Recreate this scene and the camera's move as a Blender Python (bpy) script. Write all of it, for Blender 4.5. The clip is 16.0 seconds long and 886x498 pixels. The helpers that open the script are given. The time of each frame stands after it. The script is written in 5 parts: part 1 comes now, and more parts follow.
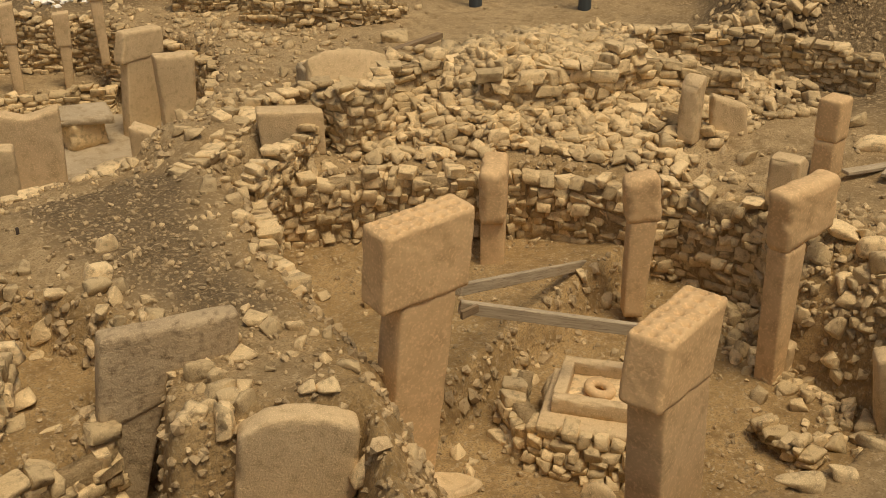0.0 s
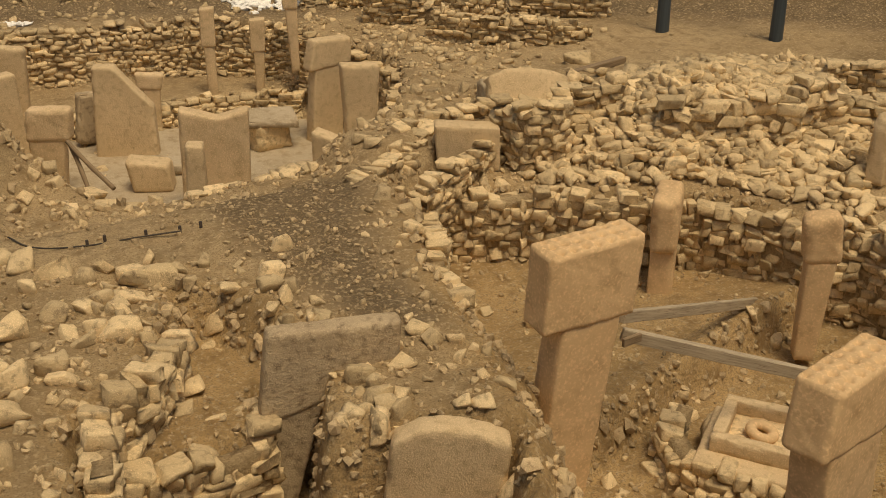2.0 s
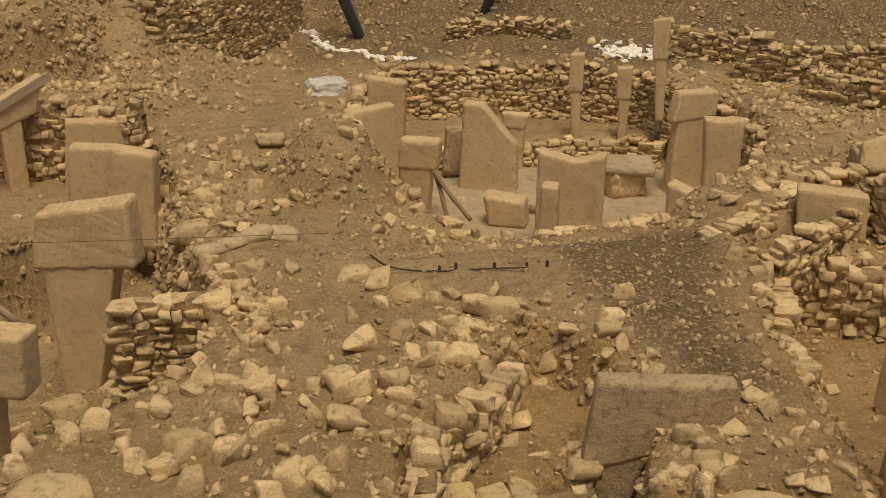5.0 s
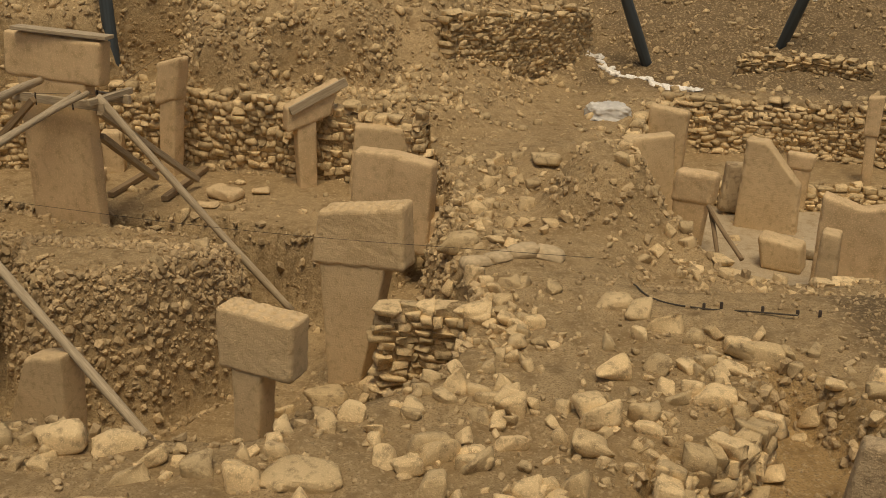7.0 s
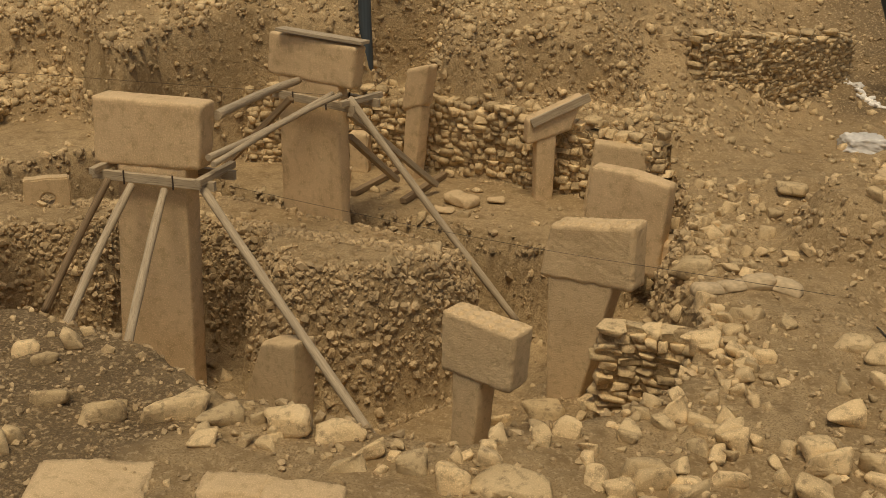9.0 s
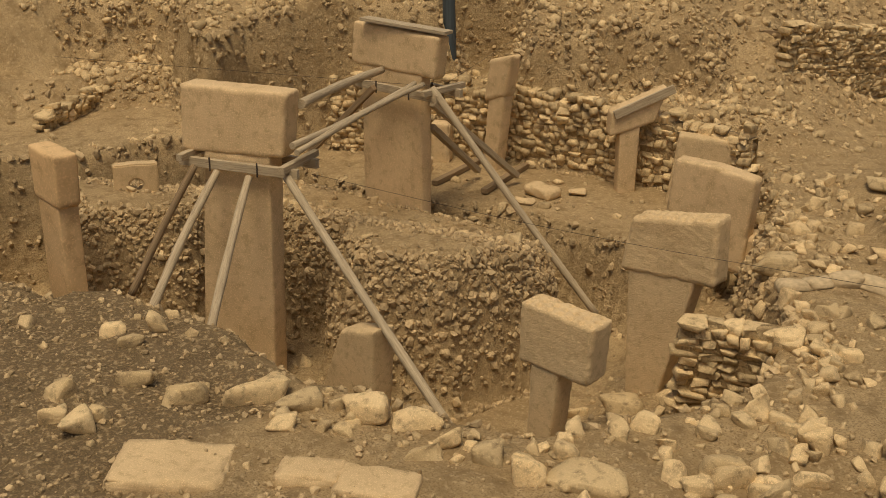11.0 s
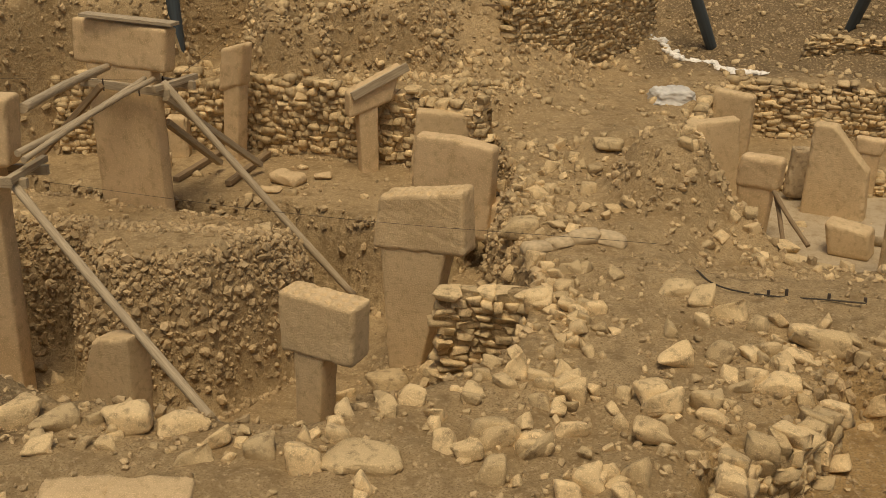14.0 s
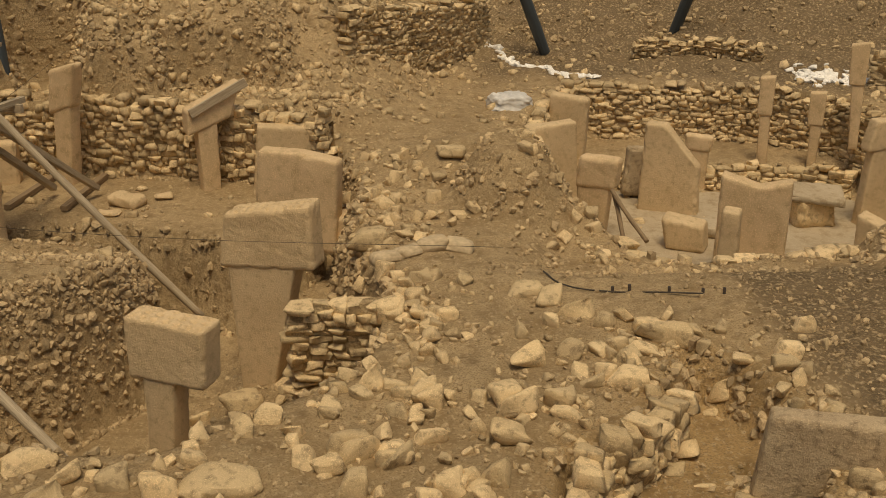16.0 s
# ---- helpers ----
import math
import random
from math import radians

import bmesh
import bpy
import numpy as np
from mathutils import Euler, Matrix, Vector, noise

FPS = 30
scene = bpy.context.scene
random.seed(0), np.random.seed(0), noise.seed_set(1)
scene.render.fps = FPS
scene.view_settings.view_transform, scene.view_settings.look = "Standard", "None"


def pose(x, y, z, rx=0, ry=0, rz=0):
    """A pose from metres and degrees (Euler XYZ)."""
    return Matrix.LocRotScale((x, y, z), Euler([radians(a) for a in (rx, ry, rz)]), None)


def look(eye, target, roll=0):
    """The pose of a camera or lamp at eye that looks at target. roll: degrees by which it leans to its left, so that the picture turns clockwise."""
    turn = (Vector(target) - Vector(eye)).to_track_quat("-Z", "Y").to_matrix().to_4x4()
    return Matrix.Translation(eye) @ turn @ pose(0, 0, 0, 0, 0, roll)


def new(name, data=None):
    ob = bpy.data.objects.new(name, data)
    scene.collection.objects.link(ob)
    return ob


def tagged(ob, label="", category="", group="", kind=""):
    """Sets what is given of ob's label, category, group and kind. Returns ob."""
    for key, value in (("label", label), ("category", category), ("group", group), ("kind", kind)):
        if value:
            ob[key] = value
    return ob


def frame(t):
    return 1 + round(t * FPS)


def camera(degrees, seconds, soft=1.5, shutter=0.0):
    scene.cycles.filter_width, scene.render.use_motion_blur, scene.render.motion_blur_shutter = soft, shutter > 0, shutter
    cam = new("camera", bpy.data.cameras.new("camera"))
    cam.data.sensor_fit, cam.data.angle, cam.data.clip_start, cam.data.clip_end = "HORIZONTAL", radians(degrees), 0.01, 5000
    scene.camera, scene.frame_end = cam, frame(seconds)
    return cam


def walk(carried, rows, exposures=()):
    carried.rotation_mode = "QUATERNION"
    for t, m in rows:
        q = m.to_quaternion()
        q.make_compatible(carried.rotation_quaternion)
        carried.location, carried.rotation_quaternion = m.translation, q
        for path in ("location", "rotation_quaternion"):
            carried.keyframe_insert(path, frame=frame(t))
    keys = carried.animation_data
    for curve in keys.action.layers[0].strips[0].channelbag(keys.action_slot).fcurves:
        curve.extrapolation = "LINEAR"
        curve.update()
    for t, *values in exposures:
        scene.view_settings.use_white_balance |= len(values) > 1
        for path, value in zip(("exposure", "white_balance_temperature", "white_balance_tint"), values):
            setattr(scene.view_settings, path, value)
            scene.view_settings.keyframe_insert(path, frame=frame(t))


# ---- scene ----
import itertools

# ---- camera ----
EYE = (0.0, 0.0, 10.0)
PATH = [
    (0, 64.52, 0.16, -36.00),
    (0.5, 64.84, -0.05, -33.91),
    (1, 65.09, -0.17, -31.52),
    (1.5, 65.29, -0.27, -28.96),
    (2, 65.47, -0.31, -26.36),
    (2.5, 65.70, -0.26, -23.67),
    (3, 66.04, -0.09, -20.90),
    (3.5, 66.40, -0.02, -17.88),
    (3.7, 66.65, 0.25, -16.70),
    (6, 68.41, -0.13, 0.05),
    (6.5, 68.76, -0.21, 3.69),
    (7, 69.07, -0.34, 7.25),
    (7.5, 69.30, -0.46, 10.71),
    (8, 69.49, -0.64, 14.05),
    (8.5, 69.62, -0.69, 17.16),
    (9, 69.67, -0.68, 19.94),
    (9.5, 69.64, -0.51, 22.15),
    (9.7, 69.63, -0.50, 22.87),
    (10.65, 69.25, -0.22, 24.40),
    (11.8, 68.80, 0.07, 21.68),
    (12, 68.71, 0.21, 20.80),
    (12.5, 68.56, 0.38, 18.34),
    (13, 68.42, 0.41, 15.67),
    (13.5, 68.34, 0.52, 12.91),
    (14, 68.31, 0.58, 10.24),
    (14.5, 68.36, 0.60, 7.85),
    (15, 68.49, 0.62, 5.71),
    (15.5, 68.65, 0.66, 3.75),
    (16, 68.78, 0.69, 1.88),
]
cam = camera(43.3, 16.0, 0.9)
walk(cam, [(t, pose(*EYE, rx, ry, rz)) for t, rx, ry, rz in PATH],
     exposures=[(t, e - 0.225, 8850, 9) for t, e in ((0.0, -0.18), (1.5, -0.25), (2.5, -0.32), (3.5, -0.38), (6.0, -0.43), (9.5, -0.42), (11.8, -0.2), (12.5, -0.18), (13.5, -0.28), (15.0, -0.38), (16.0, -0.4))])

# ---- daylight ----
world = bpy.data.worlds.new("overcast_sky")
scene.world = world
world.use_nodes = True
wn = world.node_tree.nodes
sky = wn.new("ShaderNodeTexSky")
sky.sky_type, sky.sun_disc = "NISHITA", False
sky.sun_elevation, sky.sun_rotation = radians(70), radians(175)
sky.dust_density = 4.0
bg = wn["Background"]
bg.inputs["Strength"].default_value = 0.102
world.node_tree.links.new(sky.outputs["Color"], bg.inputs["Color"])
sun_data = bpy.data.lights.new("sun", "SUN")
sun_data.energy, sun_data.angle, sun_data.color = 2.65, radians(22), (1.0, 0.94, 0.82)
sun = new("sun", sun_data)
sun.matrix_world = look((2, 3, 40), (0, 18, 0))

# ---- materials ----


def nodes_of(name):
    m = bpy.data.materials.new(name)
    m.use_nodes = True
    return m, m.node_tree.nodes, m.node_tree.links


def mix(nt, links, fac, a, b, mode="MIX"):
    n = nt.new("ShaderNodeMix")
    n.data_type, n.blend_type = "RGBA", mode
    for socket, v in ((n.inputs[0], fac), (n.inputs[6], a), (n.inputs[7], b)):
        if isinstance(v, (int, float)):
            socket.default_value = v
        elif isinstance(v, tuple):
            socket.default_value = (*v, 1)
        else:
            links.new(v, socket)
    return n.outputs[2]


def noise_fac(nt, links, scale, detail=4.0, lo=0.35, hi=0.65, coord=None, stretch=None):
    n = nt.new("ShaderNodeTexNoise")
    n.inputs["Scale"].default_value, n.inputs["Detail"].default_value = scale, detail
    if coord is not None:
        links.new(coord, n.inputs["Vector"])
    r = nt.new("ShaderNodeMapRange")
    r.inputs[1].default_value, r.inputs[2].default_value = lo, hi
    links.new(n.outputs[0], r.inputs[0])
    return r.outputs[0]


def stony(name, light, mid, dark, rough=0.9, big=0.7, fine=14.0, bump=0.5, bump_scale=30.0, per="", pits=0.0):
    """Weathered mineral surface: broad tone, finer mottling, pits and grain."""
    m, nt, links = nodes_of(name)
    bsdf = nt["Principled BSDF"]
    bsdf.inputs["Roughness"].default_value = rough
    bsdf.inputs["Specular IOR Level"].default_value = 0.25
    geo = nt.new("ShaderNodeNewGeometry")
    pos = geo.outputs["Position"]
    col = mix(nt, links, noise_fac(nt, links, big, 5, coord=pos), mid, light)
    col = mix(nt, links, noise_fac(nt, links, fine, 6, 0.5, 0.72, pos), col, dark)
    col = mix(nt, links, noise_fac(nt, links, fine * 7, 3, 0.5, 0.8, pos), col, tuple(c * 1.25 for c in light))
    if per:
        src = nt.new("ShaderNodeObjectInfo").outputs["Random"] if per == "object" else geo.outputs["Random Per Island"]
        ramp = nt.new("ShaderNodeMapRange")
        ramp.inputs[3].default_value, ramp.inputs[4].default_value = 0.74, 1.22
        links.new(src, ramp.inputs[0])
        col = mix(nt, links, 1.0, col, ramp.outputs[0], "MULTIPLY")
    links.new(col, bsdf.inputs["Base Color"])
    nz = nt.new("ShaderNodeTexNoise")
    nz.inputs["Scale"].default_value, nz.inputs["Detail"].default_value, nz.inputs["Roughness"].default_value = bump_scale, 8, 0.65
    links.new(pos, nz.inputs["Vector"])
    b = nt.new("ShaderNodeBump")
    b.inputs["Strength"].default_value, b.inputs["Distance"].default_value = bump, 0.03
    links.new(nz.outputs[0], b.inputs["Height"])
    last = b
    if pits:
        v = nt.new("ShaderNodeTexVoronoi")
        v.inputs["Scale"].default_value = 34.0
        links.new(pos, v.inputs["Vector"])
        b2 = nt.new("ShaderNodeBump")
        b2.inputs["Strength"].default_value, b2.inputs["Distance"].default_value = pits, 0.02
        links.new(v.outputs["Distance"], b2.inputs["Height"])
        links.new(b.outputs[0], b2.inputs["Normal"])
        last = b2
    links.new(last.outputs[0], bsdf.inputs["Normal"])
    return m


LIGHT, MID, DARK = (0.52, 0.40, 0.25), (0.40, 0.29, 0.165), (0.26, 0.18, 0.10)
M_STONE = stony("field_limestone", (0.74, 0.57, 0.345), (0.61, 0.455, 0.262), (0.34, 0.245, 0.145), big=1.6, fine=9, bump=0.95, bump_scale=22, per="object", pits=0.12)
M_RUBBLE = stony("rubble_limestone", (0.68, 0.52, 0.315), (0.55, 0.41, 0.238), (0.33, 0.235, 0.135), big=1.6, fine=9, bump=0.85, bump_scale=25, per="island")
M_GRAVEL = stony("soil_stained_gravel", (0.53, 0.40, 0.245), (0.41, 0.30, 0.175), (0.24, 0.165, 0.09), big=1.6, fine=12, bump=0.5, bump_scale=30, per="island")
M_PILLAR = stony("carved_limestone", (0.67, 0.465, 0.265), (0.59, 0.40, 0.222), (0.49, 0.325, 0.178), big=0.9, fine=3.5, bump=0.2, bump_scale=38)
M_TAN = stony("worn_tan_limestone", (0.66, 0.49, 0.305), (0.575, 0.42, 0.25), (0.46, 0.33, 0.19), big=1.1, fine=5, bump=0.35, bump_scale=30)
M_PITTED = stony("pitted_limestone", (0.66, 0.50, 0.31), (0.56, 0.415, 0.25), (0.46, 0.335, 0.195), big=1.3, fine=9, bump=0.5, bump_scale=30, pits=0.1)
M_GREY = stony("grey_lichened_limestone", (0.52, 0.405, 0.265), (0.41, 0.31, 0.2), (0.23, 0.168, 0.105), big=1.6, fine=9, bump=0.9, bump_scale=18, pits=0.2)
M_PALE = stony("pale_plaster_floor", (0.47, 0.385, 0.275), (0.38, 0.30, 0.20), (0.31, 0.235, 0.145), big=0.8, fine=5, bump=0.25, bump_scale=20)
# near-white colour stands in for strong sunlight at the far edge
M_WHITE = stony("sunlight_white", (0.92, 0.90, 0.86), (0.88, 0.85, 0.8), (0.7, 0.66, 0.58), big=2, fine=8, bump=0.5, bump_scale=20)


def timber(name, a, b, dark):
    m, nt, links = nodes_of(name)
    bsdf = nt["Principled BSDF"]
    bsdf.inputs["Roughness"].default_value = 0.82
    tc = nt.new("ShaderNodeTexCoord")
    mp = nt.new("ShaderNodeMapping")
    mp.inputs["Scale"].default_value = (1.2, 26, 26)
    links.new(tc.outputs["Object"], mp.inputs["Vector"])
    col = mix(nt, links, noise_fac(nt, links, 1.5, 6, 0.35, 0.65, mp.outputs[0]), a, b)
    col = mix(nt, links, noise_fac(nt, links, 4.0, 4, 0.56, 0.75, mp.outputs[0]), col, dark)
    links.new(col, bsdf.inputs["Base Color"])
    nz = nt.new("ShaderNodeTexNoise")
    nz.inputs["Scale"].default_value, nz.inputs["Detail"].default_value = 3.0, 6
    links.new(mp.outputs[0], nz.inputs["Vector"])
    bp = nt.new("ShaderNodeBump")
    bp.inputs["Strength"].default_value, bp.inputs["Distance"].default_value = 0.5, 0.01
    links.new(nz.outputs[0], bp.inputs["Height"])
    links.new(bp.outputs[0], bsdf.inputs["Normal"])
    return m


M_WOOD = timber("weathered_timber", (0.50, 0.41, 0.29), (0.36, 0.29, 0.20), (0.16, 0.095, 0.07))
M_POLE = timber("weathered_pole", (0.50, 0.41, 0.29), (0.36, 0.285, 0.195), (0.19, 0.145, 0.095))
M_BROWN = timber("brown_timber", (0.30, 0.21, 0.125), (0.21, 0.145, 0.085), (0.08, 0.055, 0.035))


def plain(name, c, rough=0.6, metal=0.0):
    m, nt, links = nodes_of(name)
    bsdf = nt["Principled BSDF"]
    col = mix(nt, links, noise_fac(nt, links, 6.0, 5), c, tuple(v * 0.72 for v in c))
    links.new(col, bsdf.inputs["Base Color"])
    bsdf.inputs["Roughness"].default_value, bsdf.inputs["Metallic"].default_value = rough, metal
    return m


M_STEEL = plain("blue_grey_painted_steel", (0.055, 0.075, 0.09), 0.5)
M_CABLE = plain("dusty_dark_cable", (0.07, 0.055, 0.04), 0.8)
M_BAG = plain("woven_sandbag", (0.60, 0.47, 0.305), 0.95)
M_FILM = plain("clear_plastic_sheet", (0.74, 0.72, 0.68), 0.3)
M_IRON = plain("rusty_iron", (0.07, 0.05, 0.04), 0.8)

# soil: pale dusty earth with gravel; the mask darkens spoil and paints the east bank's shade
M_SOIL, nt, links = nodes_of("dusty_soil")
bsdf = nt["Principled BSDF"]
bsdf.inputs["Roughness"].default_value = 0.97
bsdf.inputs["Specular IOR Level"].default_value = 0.15
pos = nt.new("ShaderNodeNewGeometry").outputs["Position"]
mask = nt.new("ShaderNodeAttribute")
mask.attribute_name = "spoil_shade"
c = mix(nt, links, noise_fac(nt, links, 0.55, 6, coord=pos), (0.43, 0.308, 0.172), (0.57, 0.42, 0.245))
c = mix(nt, links, noise_fac(nt, links, 3.3, 6, 0.48, 0.7, pos), c, (0.315, 0.217, 0.116))
grit_shade = mix(nt, links, noise_fac(nt, links, 2.0, 5, coord=pos), (0.13, 0.094, 0.058), (0.20, 0.146, 0.09))
c = mix(nt, links, mask.outputs["Fac"], c, grit_shade)
# slightly more orange soil where the pit mask is set
pit_tint = nt.new("ShaderNodeAttribute")
pit_tint.attribute_name = "pit_tint"
c = mix(nt, links, pit_tint.outputs["Fac"], c, mix(nt, links, 1.0, c, (1.02, 0.94, 0.80), "MULTIPLY"))
vor = nt.new("ShaderNodeTexVoronoi")
vor.inputs["Scale"].default_value = 26.0
links.new(pos, vor.inputs["Vector"])
peb = nt.new("ShaderNodeMapRange")
peb.inputs[1].default_value, peb.inputs[2].default_value, peb.inputs[3].default_value, peb.inputs[4].default_value = 0.12, 0.3, 0.75, 0.0
links.new(vor.outputs["Distance"], peb.inputs[0])
sel = nt.new("ShaderNodeMath")
sel.operation = "MULTIPLY"
links.new(peb.outputs[0], sel.inputs[0])
links.new(noise_fac(nt, links, 5.0, 5, 0.5, 0.62, pos), sel.inputs[1])
c = mix(nt, links, sel.outputs[0], c, (0.50, 0.39, 0.25))
c = mix(nt, links, noise_fac(nt, links, 13.0, 6, 0.52, 0.72, pos), c, (0.64, 0.49, 0.305))
c = mix(nt, links, noise_fac(nt, links, 36.0, 5, 0.48, 0.66, pos), c, (0.33, 0.228, 0.125))
links.new(c, bsdf.inputs["Base Color"])
nz = nt.new("ShaderNodeTexNoise")
nz.inputs["Scale"].default_value, nz.inputs["Detail"].default_value, nz.inputs["Roughness"].default_value = 6.0, 12, 0.72
links.new(pos, nz.inputs["Vector"])
b1 = nt.new("ShaderNodeBump")
b1.inputs["Strength"].default_value, b1.inputs["Distance"].default_value = 1.0, 0.12
links.new(nz.outputs[0], b1.inputs["Height"])
b2 = nt.new("ShaderNodeBump")
b2.inputs["Strength"].default_value, b2.inputs["Distance"].default_value = 0.5, 0.03
links.new(sel.outputs[0], b2.inputs["Height"])
links.new(b1.outputs[0], b2.inputs["Normal"])
links.new(b2.outputs[0], bsdf.inputs["Normal"])

# ---- the lie of the land ----
rng = np.random.default_rng(7)
LATTICE = rng.random((128, 128))


def vnoise(x, y, scale, off=0.0):
    """Smooth value noise, 0 to 1."""
    u, v = x / scale + off + 400.0, y / scale + off * 1.7 + 400.0
    i, j = np.floor(u).astype(int), np.floor(v).astype(int)
    a, b = u - i, v - j
    a, b = a * a * (3 - 2 * a), b * b * (3 - 2 * b)
    g = lambda p, q: LATTICE[p % 128, q % 128]
    return (g(i, j) * (1 - a) + g(i + 1, j) * a) * (1 - b) + (g(i, j + 1) * (1 - a) + g(i + 1, j + 1) * a) * b


def fbm(x, y, scale, octaves=4, off=0.0):
    s, w, t = 0.0, 1.0, 0.0
    for k in range(octaves):
        s, t = s + w * vnoise(x, y, scale, off + 13.1 * k), t + w
        scale, w = scale * 0.48, w * 0.52
    return s / t - 0.5


def ramp(e0, e1, v):
    t = np.clip((v - e0) / (e1 - e0), 0, 1)
    return t * t * (3 - 2 * t)


def inside(x, y, pts):
    """Distance to a polygon's edge, positive within."""
    x, y = np.asarray(x, float), np.asarray(y, float)
    d2, sign = np.full(x.shape, 1e9), np.zeros(x.shape, bool)
    for (ax, ay), (bx, by) in zip(pts, pts[1:] + pts[:1]):
        ex, ey = bx - ax, by - ay
        k = np.clip(((x - ax) * ex + (y - ay) * ey) / (ex * ex + ey * ey), 0, 1)
        d2 = np.minimum(d2, (x - ax - k * ex) ** 2 + (y - ay - k * ey) ** 2)
        if ay != by:
            sign ^= ((ay > y) != (by > y)) & (x < (bx - ax) * (y - ay) / (by - ay) + ax)
    return np.where(sign, 1, -1) * np.sqrt(d2)


PIT_B = [(4.4, 7.4), (5.0, 8.45), (5.5, 9.3), (6.0, 11.2), (6.2, 12.3), (6.4, 13.6), (7.2, 15.6), (7.9, 16.8), (9.8, 16.2), (11.1, 15.2), (12.2, 14.6),
         (12.9, 13.9), (13.4, 12.7), (14.1, 12.1), (14.4, 10.5), (14.1, 9.3), (13.6, 7.0), (12.0, 5.8), (9.3, 5.3), (7.9, 5.4), (6.2, 5.9), (5.2, 6.4)]
PIT_C = [(1.5, 21.5), (2.2, 20.0), (2.8, 19.1), (3.6, 18.8), (5.4, 19.0), (6.8, 19.1), (7.8, 19.4), (9.3, 20.7), (10.3, 22.5), (10.8, 24.4),
         (10.3, 26.5), (9.7, 28.6), (8.1, 30.2), (6.4, 30.5), (4.0, 30.8), (2.4, 31.0), (1.4, 29.0), (1.0, 26.0), (1.1, 23.5)]
PIT_D = [(-12.5, 12.4), (-11.7, 13.0), (-10.1, 12.7), (-8.0, 11.8), (-7.0, 11.5), (-5.1, 11.2), (-4.0, 11.2), (-3.1, 11.8), (-2.3, 12.6),
         (-1.45, 13.7), (-1.45, 15.8), (-1.75, 18.1), (-2.2, 19.9), (-2.3, 22.0), (-3.2, 24.4), (-5.6, 25.2), (-7.2, 25.4), (-10.9, 26.0),
         (-14.3, 25.0), (-15.7, 23.4), (-16.0, 20.8), (-17.0, 19.2), (-18.6, 17.6), (-21.0, 15.0), (-17.0, 13.0)]
MOUND = [(-17.2, 17.2), (-16.4, 19.8), (-13.4, 22.0), (-9.4, 21.2), (-7.4, 20.8), (-6.1, 19.6), (-6.1, 17.6), (-7.0, 16.2), (-8.6, 15.9), (-9.9, 16.6),
         (-10.4, 18.0), (-12.6, 18.0), (-12.9, 16.4), (-15.0, 15.6)]
BACK_FLOOR = [(-14.0, 22.6), (-11.6, 21.6), (-9.7, 21.6), (-7.5, 21.7), (-5.7, 21.0), (-5.0, 20.7), (-3.6, 21.6), (-3.0, 24.6), (-5.6, 25.5),
              (-10.9, 26.3), (-14.3, 25.3), (-17.0, 24.3)]
APRON = [(3.4, 9.9), (4.4, 9.8), (5.6, 9.2), (5.1, 8.0), (4.5, 7.0), (3.6, 6.6), (3.0, 7.4)]
TRENCH = [(2.8, 14.4), (3.6, 14.0), (4.0, 12.8), (4.3, 11.7), (3.6, 10.0), (3.2, 7.5), (0.6, 7.5), (0.75, 10.1), (1.0, 11.55), (1.6, 11.9), (2.26, 13.0)]
PASSAGE = [(6.9, 16.55), (8.3, 17.35), (9.2, 18.15), (9.5, 17.6), (8.75, 16.95), (7.6, 16.2)]


